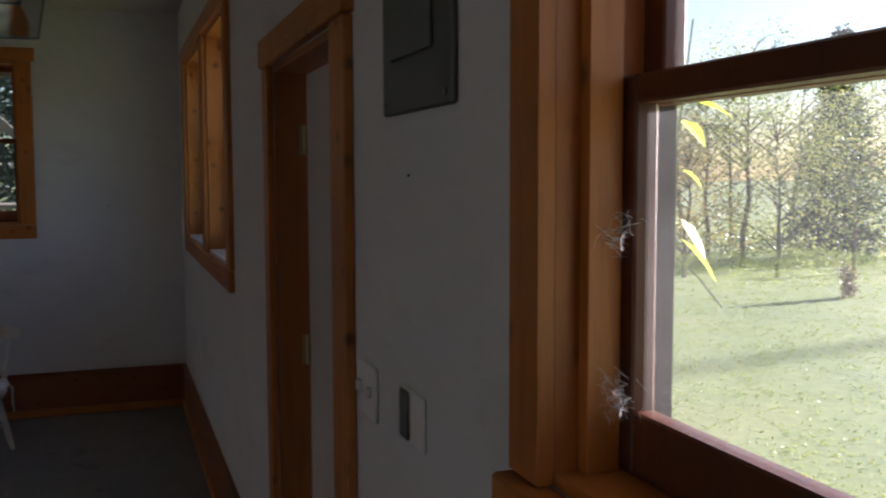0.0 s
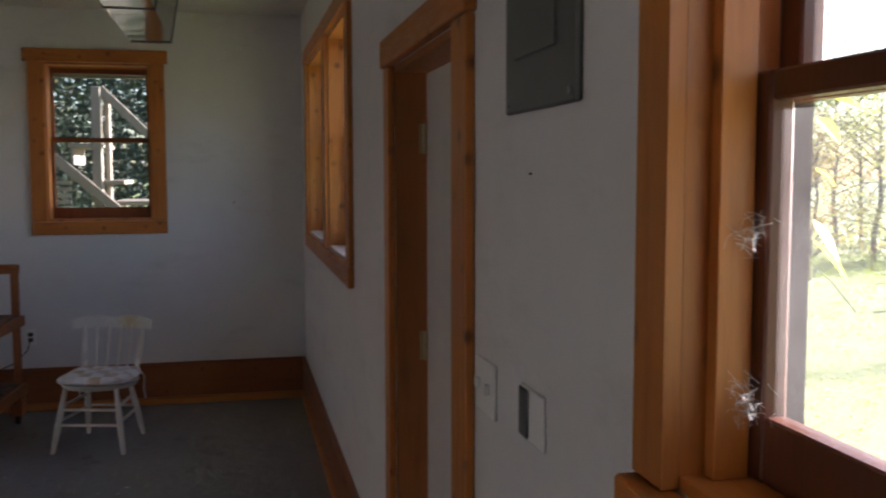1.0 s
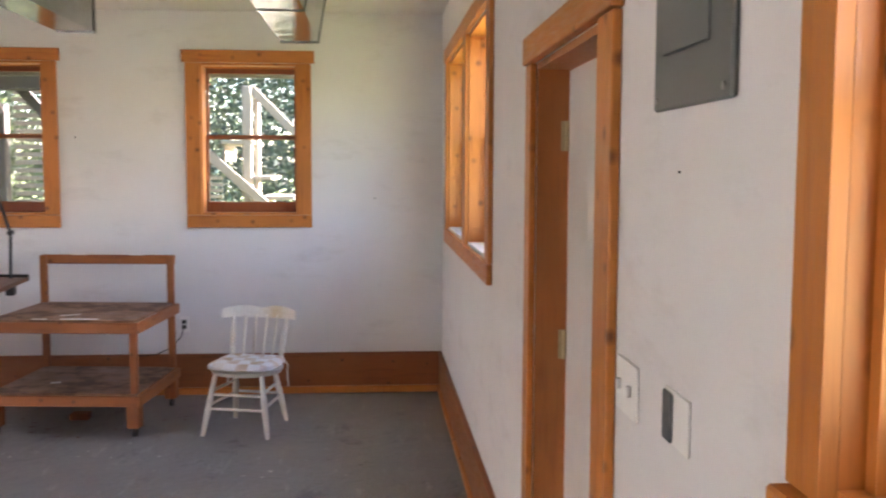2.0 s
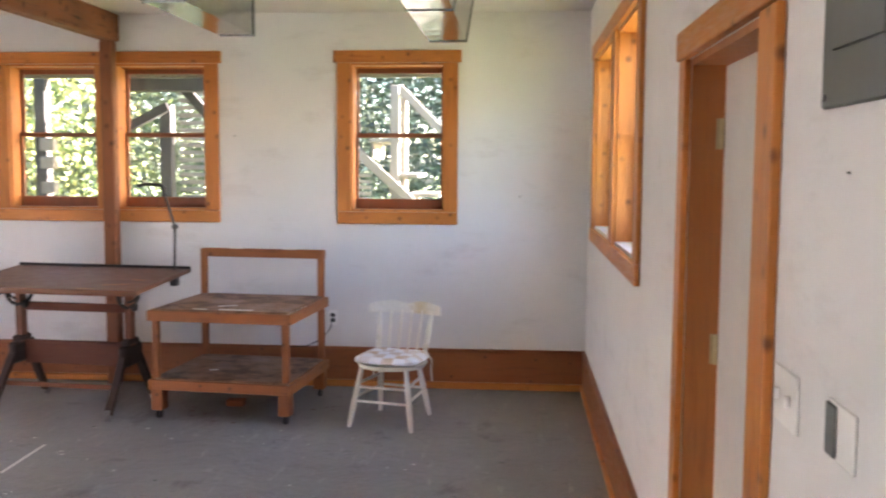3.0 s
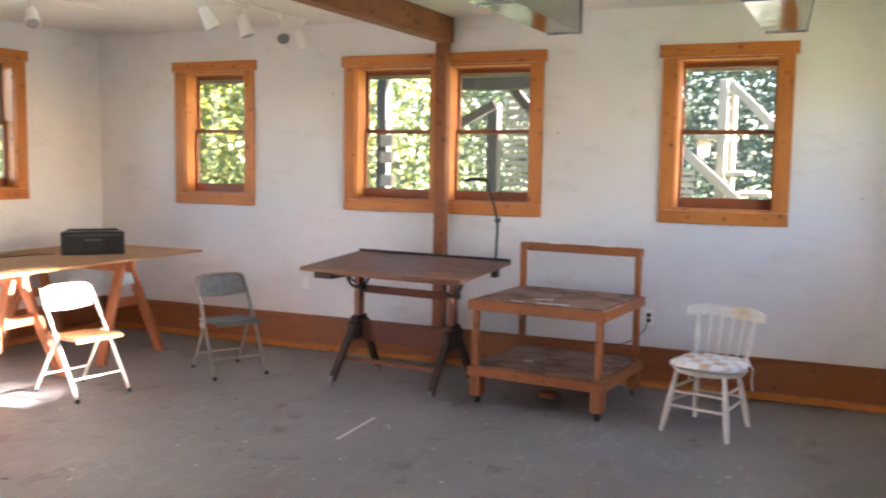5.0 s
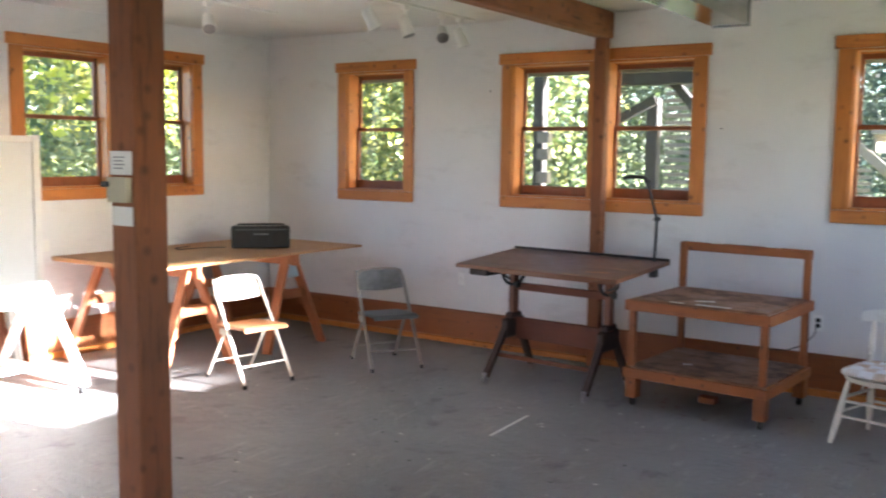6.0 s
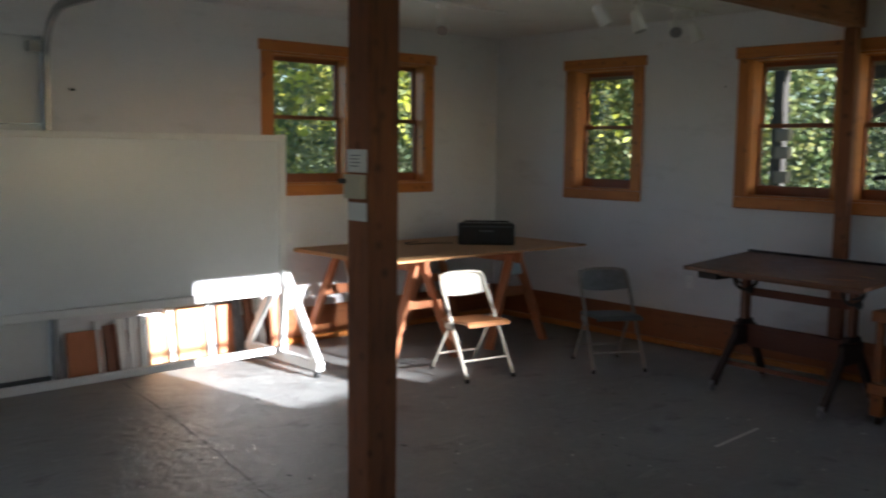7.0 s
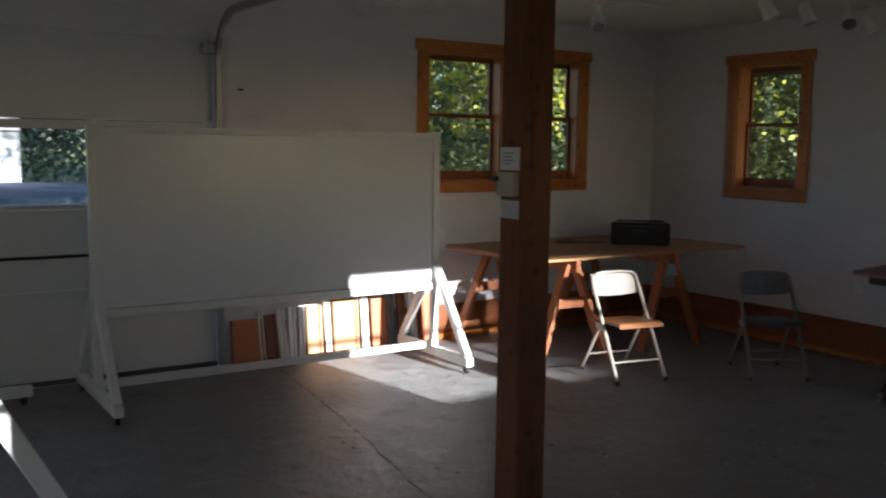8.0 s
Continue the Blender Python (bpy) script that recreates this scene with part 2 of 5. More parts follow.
def rod(bm, p0, p1, r0, r1=None, seg=10):
    p0, p1 = Vector(p0), Vector(p1)
    r1 = r0 if r1 is None else r1
    d = p1 - p0
    rot = d.to_track_quat("Z", "Y").to_matrix().to_4x4()
    bmesh.ops.create_cone(bm, cap_ends=True, segments=seg, radius1=r0, radius2=r1, depth=d.length,
                          matrix=Matrix.Translation((p0 + p1) / 2) @ rot)


def beam(bm, p0, p1, w, h, up=(0, 0, 1), bevel=0.004):
    """A squared bar from p0 to p1, w wide across and h deep along up."""
    p0, p1, up = Vector(p0), Vector(p1), Vector(up)
    d = (p1 - p0).normalized()
    s = d.cross(up).normalized()
    u = s.cross(d).normalized()
    vs = [bm.verts.new(p + s * a * w / 2 + u * b * h / 2) for p in (p0, p1) for b in (-1, 1) for a in (-1, 1)]
    fs = [bm.faces.new([vs[i] for i in f]) for f in ((0, 2, 3, 1), (4, 5, 7, 6), (0, 1, 5, 4), (2, 6, 7, 3), (0, 4, 6, 2), (1, 3, 7, 5))]
    if bevel:
        bmesh.ops.bevel(bm, geom=list({e for f in fs for e in f.edges}), offset=bevel, segments=1, affect="EDGES", profile=0.7)


def lathe(bm, p0, p1, profile, seg=12):
    """A turned piece from p0 to p1; profile: (share of the length, radius)."""
    p0, p1 = Vector(p0), Vector(p1)
    d = p1 - p0
    rot = d.to_track_quat("Z", "Y").to_matrix()
    rings = []
    for f, r in profile:
        c = p0 + d * f
        rings.append([bm.verts.new(c + rot @ Vector((r * math.cos(a), r * math.sin(a), 0))) for a in [2 * math.pi * i / seg for i in range(seg)]])
    for A, B in zip(rings, rings[1:]):
        for i in range(seg):
            bm.faces.new((A[i], A[(i + 1) % seg], B[(i + 1) % seg], B[i]))
    bm.faces.new(rings[0][::-1])
    bm.faces.new(rings[-1])


def tube(bm, pts, r, seg=8):
    """A bent tube through pts."""
    pts = [Vector(p) for p in pts]
    rings = []
    for i, p in enumerate(pts):
        d = (pts[min(i + 1, len(pts) - 1)] - pts[max(i - 1, 0)]).normalized()
        ref = Vector((0, 0, 1)) if abs(d.z) < 0.9 else Vector((0, 1, 0))
        s = d.cross(ref).normalized()
        u = s.cross(d)
        rings.append([bm.verts.new(p + (s * math.cos(a) + u * math.sin(a)) * r) for a in [2 * math.pi * k / seg for k in range(seg)]])
    for A, B in zip(rings, rings[1:]):
        for i in range(seg):
            bm.faces.new((A[i], A[(i + 1) % seg], B[(i + 1) % seg], B[i]))
    bm.faces.new(rings[0][::-1])
    bm.faces.new(rings[-1])


def finish(ob, smooth):
    if smooth:
        for p in ob.data.polygons:
            p.use_smooth = True
        ob.data.set_sharp_from_angle(angle=radians(40))


def part(name, bm, material, parent=None, label="", smooth=False):
    me = bpy.data.meshes.new(name)
    bmesh.ops.recalc_face_normals(bm, faces=bm.faces)
    bm.to_mesh(me)
    bm.free()
    me.materials.append(material)
    ob = new(name, me)
    finish(ob, smooth)
    if parent:
        ob.parent = parent
    if label:
        ob["label"] = label
    return ob


def bar(name, dims, material, parent, bevel=0.004, label=""):
    bm = bmesh.new()
    box(bm, *dims, bevel)
    return part(name, bm, material, parent, label)


def thing(name, m, label, category, group="", kind=""):
    ob = new(name)
    ob.empty_display_size = 0.1
    ob.matrix_world = m
    return tagged(ob, label, category, group, kind)


# ---- room ----
XL, YB, H, T, TB = -7.1, -9.6, 2.75, 0.125, 0.165      # garage wall, rear wall, ceiling, wall thickness (back wall thicker)
W1, W2, W3 = [(-1.733, -1.042)], [(-4.338, -3.645), (-3.505, -2.812)], [(-6.098, -5.432)]
W4 = [(-2.62, -1.86), (-1.72, -0.97)]                                 # along y on the garage wall
WR = [(0.62, 1.76), (1.90, 2.81)]                                     # along -y on the yard wall
# only the first opening is seen; the other two are added for daylight
WN = [(5.825, 6.58), (6.72, 7.45), (7.59, 8.32)]
DOOR = (3.95, 4.80)
REAR = pose(0, YB, 0, 0, 0, 180)
BACK, YARD, GAR = pose(0, 0, 0), pose(0, 0, 0, 0, 0, -90), pose(XL, 0, 0, 0, 0, 90)


def wall(name, m, a, b, holes, label, depth=T):
    """A wall along local x from a to b with holes (x0, x1, z0, z1); local y points out of the room."""
    bm = bmesh.new()
    x = a
    for x0, x1, z0, z1 in sorted(holes):
        if x0 > x:
            box(bm, x, x0, 0, depth, -0.3, H + 0.12)
        if z0 > -0.3:
            box(bm, x0, x1, 0, depth, -0.3, z0)
        box(bm, x0, x1, 0, depth, z1, H + 0.12)
        x = x1
    box(bm, x, b, 0, depth, -0.3, H + 0.12)
    ob = part(name, bm, WALL)
    ob.matrix_world = m
    return tagged(ob, label, "wall", kind="structure")


WG = [(-9.40, -8.56), (-8.42, -7.58)]       # along y on the garage wall, unseen behind the camera, added for daylight
GD = (-7.35, -4.42, 2.38)       # garage door opening along y, and its height
wall("wall_back", BACK, XL - T, T, [(a, b, 1.31, 2.39) for a, b in W1 + W2 + W3], "white painted plaster wall with faint grey scuffs", TB)
wall("wall_yard", YARD, -0.0, -YB, [(a, b, 1.245, 2.345) for a, b in WR] + [(a, b, 1.285, 2.25) for a, b in WN] + [(*DOOR, 0.0, 1.965)],
     "white painted wall with window and door openings")
wall("wall_garage", GAR, YB, 0.0, [(a, b, 1.345, 2.43) for a, b in W4] + [(a, b, 0.62, 2.43) for a, b in WG] + [(GD[0], GD[1], 0.0, GD[2])], "white painted wall with a garage door opening")
wall("wall_rear", REAR, -T, -XL + T, [], "plain white painted wall")
bm = bmesh.new()
box(bm, XL - 0.0, 0.0, YB, 0.0, -0.15, 0.0)
tagged(part("floor", bm, FLOOR), "worn grey painted concrete floor with scuffs", "floor", kind="structure")
bm = bmesh.new()
box(bm, XL, 0.0, YB, 0.0, H, H + 0.12)
tagged(part("ceiling", bm, CEIL), "flat white painted ceiling", "ceiling", kind="structure")
bm = bmesh.new()
box(bm, XL - 0.9, 0.75, YB - 0.6, 0.5, H + 0.125, H + 0.3)
tagged(part("roof", bm, GREYWOOD), "weathered roof deck above the room", "roof", kind="structure")


bm = bmesh.new()
box(bm, XL - 0.9, -0.35, 0.47, 0.50, 2.33, H + 0.124, 0.004)
tagged(part("fascia", bm, GREYWOODX), "weathered fascia board under the roof edge", "fascia", kind="structure")


def baseboard(name, m, a, b, mats):
    th = thing(name, m, "tall stained pine baseboard with a moulded foot", "baseboard", kind="structure")
    bar("board", (a, b, -0.022, -0.001, 0.055, 0.285), mats, th, 0.004)
    bar("cap", (a, b, -0.03, -0.001, 0.287, 0.302), mats, th, 0.004)
    bar("shoe", (a, b, -0.036, -0.001, 0.001, 0.053), PINE["X"], th, 0.01, "lighter pine shoe moulding")
    return th


baseboard("baseboard_back", BACK, XL + 0.002, -0.002, BASEWOOD["X"])
baseboard("baseboard_yard", YARD, 0.04, 3.83, BASEWOOD["X"])
baseboard("baseboard_yard_rear", YARD, 4.95, -YB - 0.002, BASEWOOD["X"])
baseboard("baseboard_garage", GAR, GD[1] + 0.15, -0.04, BASEWOOD["X"])


def window(name, m, openings, z0, z1, label, sash_y=0.075, ear=0.024, cas=0.105, foot=0.09, head=0.088, stool=0.0, rail=None, stops=True, stool_mat=None, out=0.032, st=0.042, lip=0.006, stop=0.012, edge=0.003, depth=T, sash_mat=None, outer_mat=None):
    th = thing(name, m, label, "window", kind="structure")
    a, b = openings[0][0], openings[-1][1]
    bar("header", (a - cas - ear, b + cas + ear, -0.028, -0.001, z1 + 0.001, z1 + head), PINE["X"], th, 0.003)
    bar("sill", (a - cas, b + cas, -0.026 - stool, -0.001, z0 - foot, z0 - 0.001), PINE["X"], th, 0.004)
    bar("side_casing", (a - cas, a + lip, -0.022, -0.0002, z0 + 0.001, z1 - 0.001), PINE["Z"], th, edge)
    bar("side_casing", (b - lip, b + cas, -0.022, -0.0002, z0 + 0.001, z1 - 0.001), PINE["Z"], th, edge)
    for (p, q), (r, s) in zip(openings, openings[1:]):
        bar("mullion", (q - lip, r + lip, -0.022, -0.0002, z0 + 0.001, z1 - 0.001), PINE["Z"], th, edge)
    for p, q in openings:
        bm = bmesh.new()
        g = 0.016
        jd = min(sash_y + 0.036, depth - 0.005)
        box(bm, p, p + g, 0.0, jd, z0 + g, z1 - g)
        box(bm, q - g, q, 0.0, jd, z0 + g, z1 - g)
        box(bm, p, q, 0.0, jd, z1 - g, z1)
        part("jamb", bm, PINE["Z"], th)
        bm = bmesh.new()
        box(bm, p - 0.001, p + g - 0.002, jd + 0.001, depth + out, z0 + g, z1 - g)
        box(bm, q - g + 0.002, q + 0.001, jd + 0.001, depth + out, z0 + g, z1 - g)
        part("outer_jamb", bm, outer_mat or DARKWOOD, th, "weathered outer jamb with shade or sun put into its colour")
        bar("stool", (p, q, 0.0, depth + 0.03, z0, z0 + g), stool_mat or PINE["X"], th, 0)
        bm = bmesh.new()
        if not stops:
            box(bm, p + g, q - g, sash_y - 0.012, sash_y - 0.003, z1 - g - 0.012, z1 - g)
        else:
            box(bm, p + g, p + g + stop, sash_y - 0.045, sash_y - 0.003, z0 + g, z1 - g, edge)
            box(bm, q - g - stop, q - g, sash_y - 0.045, sash_y - 0.003, z0 + g, z1 - g, edge)
            box(bm, p + g + stop, q - g - stop, sash_y - 0.045, sash_y - 0.003, z1 - g - 0.02, z1 - g, 0.003)
        part("stop", bm, PINE["Z"], th)
        zm = rail or (z0 + z1) / 2 + 0.02
        for lo, hi, y, rails in ((z0 + g, zm + 0.016, sash_y, (0.075, 0.032)), (zm - 0.016, z1 - g, sash_y + 0.034, (0.032, 0.045))):
            u, v = p + g + 0.003, q - g - 0.003
            bm = bmesh.new()
            box(bm, u, u + st, y, y + 0.03, lo, hi, 0.003)
            box(bm, v - st, v, y, y + 0.03, lo, hi, 0.003)
            box(bm, u + st, v - st, y + 0.001, y + 0.029, lo, lo + rails[0], 0.003)
            box(bm, u + st, v - st, y + 0.001, y + 0.029, hi - rails[1], hi, 0.003)
            sash = part("sash", bm, sash_mat or SASH["Z"], th, "dark reddish stained sash")
            bm = bmesh.new()
            box(bm, u + st, v - st, y + 0.013, y + 0.017, lo + rails[0], hi - rails[1])
            pane = part("pane", bm, GLASS, sash)
            pane.visible_shadow = False
        bm = bmesh.new()
        box(bm, p - 0.09, p - 0.002, depth + 0.002, depth + 0.03, z0 - 0.09, z1 + 0.09, 0.004)
        box(bm, q + 0.002, q + 0.09 if (p, q) == openings[-1] else q + 0.045, depth + 0.002, depth + 0.03, z0 - 0.09, z1 + 0.09, 0.004)
        part("outer_trim", bm, GREYWOOD, th, "weathered grey outer trim")
    return th


window("window_1", BACK, W1, 1.31, 2.39, "single pine-trimmed sash window with a wide header", sash_y=0.122, stops=False, st=0.018, depth=TB, sash_mat=WARMSASH, cas=0.097, out=0.002, outer_mat=PINE["Z"])
window("window_2", BACK, W2, 1.31, 2.39, "double pine-trimmed sash window behind a timber post", sash_y=0.122, stops=False, st=0.018, depth=TB, sash_mat=WARMSASH, cas=0.097)
window("window_3", BACK, W3, 1.31, 2.39, "narrow pine-trimmed sash window near the corner", sash_y=0.122, stops=False, st=0.018, depth=TB, sash_mat=WARMSASH, cas=0.097)
window("window_4", GAR, W4, 1.345, 2.43, "double pine-trimmed sash window above the work table", sash_y=0.095, stops=False, st=0.022, sash_mat=WARMSASH)
# WHITE stool puts the bright daylight on the sill into its colour
window("window_5", YARD, WR, 1.245, 2.345, "double pine-trimmed sash window near the corner", sash_y=0.095, stops=False, st=0.06, stool_mat=WHITE)
window("window_6", YARD, WN, 1.285, 2.25, "large pine-trimmed sash window overlooking the lawn", cas=0.063, stool=0.02, rail=1.735, st=0.040, lip=0.016, stop=0.022, edge=0.0008)
# added out of view to let in fill light for the yard wall
window("fill_window", GAR, WG, 0.62, 2.43, "unseen pine-trimmed window added to light the yard wall")


# door on the yard side
door = thing("door_1", YARD, "closed painted door deep in a stained pine frame", "door", kind="structure")
bar("header", (DOOR[0] - 0.10, DOOR[1] + 0.145, -0.03, -0.001, 1.966, 2.05), PINE["X"], door, 0.003)
bar("side_casing", (DOOR[0] - 0.085, DOOR[0], -0.022, -0.001, 0.0, 1.964), PINE["Z"], door, 0.003)
bar("side_casing", (DOOR[1], DOOR[1] + 0.13, -0.022, -0.001, 0.0, 1.964), PINE["Z"], door, 0.003)
bm = bmesh.new()
box(bm, DOOR[0], DOOR[0] + 0.02, 0, T, 0, 1.945)
box(bm, DOOR[1] - 0.02, DOOR[1], 0, T, 0, 1.945)
box(bm, DOOR[0], DOOR[1], 0, T, 1.945, 1.965)
part("jamb", bm, DOORJAMB, door)
slab = bar("slab", (DOOR[0] + 0.023, DOOR[1] - 0.023, 0.095, 0.135, 0.01, 1.942), DOORW, door, 0.003, "off-white painted door slab")
for hz in (0.25, 1.06, 1.70):
    bm = bmesh.new()
    rod(bm, (DOOR[0] + 0.03, 0.088, hz), (DOOR[0] + 0.03, 0.088, hz + 0.09), 0.007)
    box(bm, DOOR[0] + 0.0205, DOOR[0] + 0.023, 0.072, 0.09, hz, hz + 0.09)
    part("hinge", bm, BRASS, slab)
bm = bmesh.new()
rod(bm, (DOOR[1] - 0.09, 0.03, 0.95), (DOOR[1] - 0.09, 0.095, 0.95), 0.012)
bmesh.ops.create_uvsphere(bm, u_segments=14, v_segments=8, radius=0.028, matrix=Matrix.Translation((DOOR[1] - 0.09, 0.035, 0.95)))
part("knob", bm, BRASS, slab, smooth=True)

# garage door
gd = thing("garage_door", GAR, "closed white sectional garage door with a row of panes", "garage door", kind="structure")
PANES = [(-7.22, -6.43), (-6.31, -5.16)]
for z0, z1 in ((0.012, 0.64), (0.645, 1.19), (1.195, 1.79), (1.795, 2.385)):
    bm = bmesh.new()
    if z0 == 1.195:
        x = GD[0] + 0.01
        for a, b in PANES:
            box(bm, x, a, 0.03, 0.07, z0, z1)
            box(bm, a, b, 0.03, 0.07, z0, z0 + 0.03)
            box(bm, a, b, 0.03, 0.07, z1 - 0.06, z1)
            x = b
        box(bm, x, GD[1] - 0.01, 0.03, 0.07, z0, z1)
    else:
        box(bm, GD[0] + 0.01, GD[1] - 0.01, 0.03, 0.07, z0, z1, 0.004)
    sec = part("section", bm, GARAGE, gd)
    if z0 == 1.195:
        for a, b in PANES:
            bm = bmesh.new()
            box(bm, a, b, 0.045, 0.05, z0 + 0.03, z1 - 0.06)
            p = part("pane", bm, GLASS, sec)
            p.visible_shadow = False
bar("strut", (GD[0] + 0.05, -5.2, 0.015, 0.029, 0.865, 0.885), IRON, gd, 0.002, "dark steel stiffening strut")
bar("bottom_seal", (GD[0] + 0.01, GD[1] - 0.01, 0.02, 0.029, 0.0, 0.035), GREYSEAT, gd, 0.003)
bm = bmesh.new()
tx = GD[1] - 0.0
arc = [(tx, -0.03, 0.02), (tx, -0.03, 1.9)] + [(tx, -0.03 - 0.36 * (1 - math.cos(a)), 2.2 + 0.36 * math.sin(a)) for a in [math.pi / 2 * i / 8 for i in range(9)]] + [(tx, -2.6, 2.56)]
for p, q in zip(arc, arc[1:]):
    beam(bm, p, q, 0.05, 0.035, (1, 0, 0.001), 0)
part("track", bm, STEEL, gd, "dark galvanised door track")
for z in (0.58, 1.18, 2.28):
    bar("roller_bracket", (tx - 0.11, tx - 0.02, -0.04, 0.029, z, z + 0.07), STEEL, gd, 0.004)

# timber posts and beam
POSTX = -3.49
for y0, x0, x1, d, lab in ((-4.50, -0.075, 0.075, 0.15, "rough-sawn square timber post standing mid-room"), (-0.125, -0.075, 0.02, 0.09, "rough-sawn timber post against the back wall")):
    th = thing("timber_post", pose(POSTX, y0, 0), lab, "post", "timber posts")
    bar("shaft", (x0, x1, 0.0, d, 0, 2.548), BEAM["Z"], th, 0.008)
bm = bmesh.new()
box(bm, POSTX - 0.08, POSTX + 0.035, YB + 0.01, -0.01, 2.55, H - 0.002, 0.008)
tagged(part("ceiling_beam", bm, BEAM["Y"]), "heavy dark timber beam along the ceiling", "beam", kind="structure")

# notes on the post
def note(name, x0, x1, z0, z1, mat, label, thick=0.003):
    th = thing(name, pose(POSTX, -4.503, 0), label, "paper" if thick < 0.01 else "box")
    bar("sheet" if thick < 0.01 else "body", (x0, x1, -thick, -0.0005, z0, z1), mat, th, 0.0008)
    return th


n1 = note("paper_note", -0.07, 0.06, 1.565, 1.655, PAPER, "small white paper notice pinned to the post")
for i in range(4):
    bar("print_line", (-0.045, 0.02 - 0.012 * (i % 2), -0.0045, -0.0032, 1.63 - 0.014 * i, 1.634 - 0.014 * i), GREYBACK, n1, 0)
n2 = note("switch_box", -0.055, 0.055, 1.462, 1.556, MANILA, "yellowed plastic switch box screwed to the post", 0.03)
bar("lever", (-0.075, -0.035, -0.045, -0.031, 1.52, 1.54), BLACK, n2, 0.003)
note("paper_card", -0.06, 0.06, 1.372, 1.445, PAPER, "blank white paper card pinned to the post")

# electrical panel, switches, outlets on the yard side
ep = thing("electrical_panel", YARD, "grey steel electrical panel with a closed cover", "electrical panel")
bar("box_cover", (5.185, 5.535, -0.012, -0.0008, 1.742, 2.36), PANELG, ep, 0.004)
pd = bar("panel_door", (5.245, 5.455, -0.017, -0.0125, 1.83, 2.31), PANELG, ep, 0.003)
bar("latch", (5.255, 5.285, -0.024, -0.0175, 2.0, 2.06), BLACK, pd, 0.003)
for x, z in ((5.205, 1.76), (5.515, 1.76)):
    bm = bmesh.new()
    rod(bm, (x, -0.0125, z), (x, -0.016, z), 0.006)
    part("screw", bm, STEEL, ep)


def plate(name, m, x0, x1, z0, z1, label, gangs=1, dark=False):
    th = thing(name, m, label, "switch" if not dark else "outlet")
    bar("cover_plate", (x0, x1, -0.007, -0.0008, z0, z1), PLATE, th, 0.003)
    w = (x1 - x0) / gangs
    for i in range(gangs):
        c, zc = x0 + w * (i + 0.5), (z0 + z1) / 2
        if dark:
            bar("socket", (c - 0.017, c + 0.017, -0.010, -0.0072, zc - 0.033, zc - 0.004), BLACK, th, 0.002)
            bar("socket", (c - 0.017, c + 0.017, -0.010, -0.0072, zc + 0.004, zc + 0.033), BLACK, th, 0.002)
        else:
            bar("toggle", (c - 0.005, c + 0.005, -0.018, -0.0072, zc - 0.010, zc + 0.012), PLATE, th, 0.002)
    return th


plate("light_switch", YARD, 4.955, 5.10, 1.165, 1.275, "white double light switch beside the door", 2)
rs = thing("rocker_control", YARD, "white wall control with a dark side panel", "switch")
bar("cover_plate", (5.262, 5.385, -0.006, -0.0008, 1.188, 1.282), PLATE, rs, 0.003)
bar("dark_panel", (5.266, 5.312, -0.011, -0.0065, 1.193, 1.277), PANELG, rs, 0.003)
plate("wall_outlet", BACK, -1.905, -1.835, 0.46, 0.575, "outlet with a dark plug near the floor", 1, True)
plate("wall_outlet", BACK, -4.845, -4.775, 0.52, 0.635, "white outlet plate low on the wall", 1, False)
bm = bmesh.new()
tube(bm, [(-1.87, -0.03, 0.50), (-1.88, -0.06, 0.44), (-1.95, -0.07, 0.36), (-2.06, -0.07, 0.31), (-2.2, -0.06, 0.30)], 0.004)
cord = thing("power_cord", BACK, "dark power cord hanging from the outlet", "cord")
part("cable", bm, BLACK, cord)
for x, z in ((-0.49, 1.43), (-2.6, 1.86), (-4.55, 2.18)):
    bm = bmesh.new()
    rod(bm, (x, -0.012, z), (x, 0.0, z), 0.005)
    tagged(part("wall_nail", bm, IRON), "small dark nail in the wall", "nail", "wall nails")
for y, z in ((-5.30, 1.64),):
    bm = bmesh.new()
    rod(bm, (-0.004, y, z), (0.0, y, z), 0.002)
    tagged(part("wall_nail", bm, IRON), "small dark nail in the wall", "nail", "wall nails")
bm = bmesh.new()
box(bm, XL + 0.001, XL + 0.02, -4.255, -4.22, 2.03, 2.045, 0.002)
tagged(part("wall_hook", bm, IRON), "small dark metal hook on the wall", "hook")

# galvanised ducts
for x0, x1, y1, flare in ((-2.37, -2.157, -0.97, 0.0), (-1.09, -0.85, -0.65, 0.05)):
    th = thing("air_duct", pose(0, 0, 0), "galvanised sheet-metal air duct under the ceiling", "duct", "air ducts")
    bm = bmesh.new()
    vs = box(bm, x0, x1, -5.2, y1, 2.45, H - 0.003)
    for v in vs[4:]:
        v.co.x += flare if v.co.x > (x0 + x1) / 2 else -flare
    part("trunk", bm, GALV, th)
    for k in range(4):
        yy = y1 - 0.03 - 1.2 * k
        bm = bmesh.new()
        vs = box(bm, x0 - 0.006, x1 + 0.006, yy - 0.025, yy, 2.443, H - 0.004)
        for v in vs[4:]:
            v.co.x += flare if v.co.x > (x0 + x1) / 2 else -flare
        part("joint_band", bm, GALV, th)

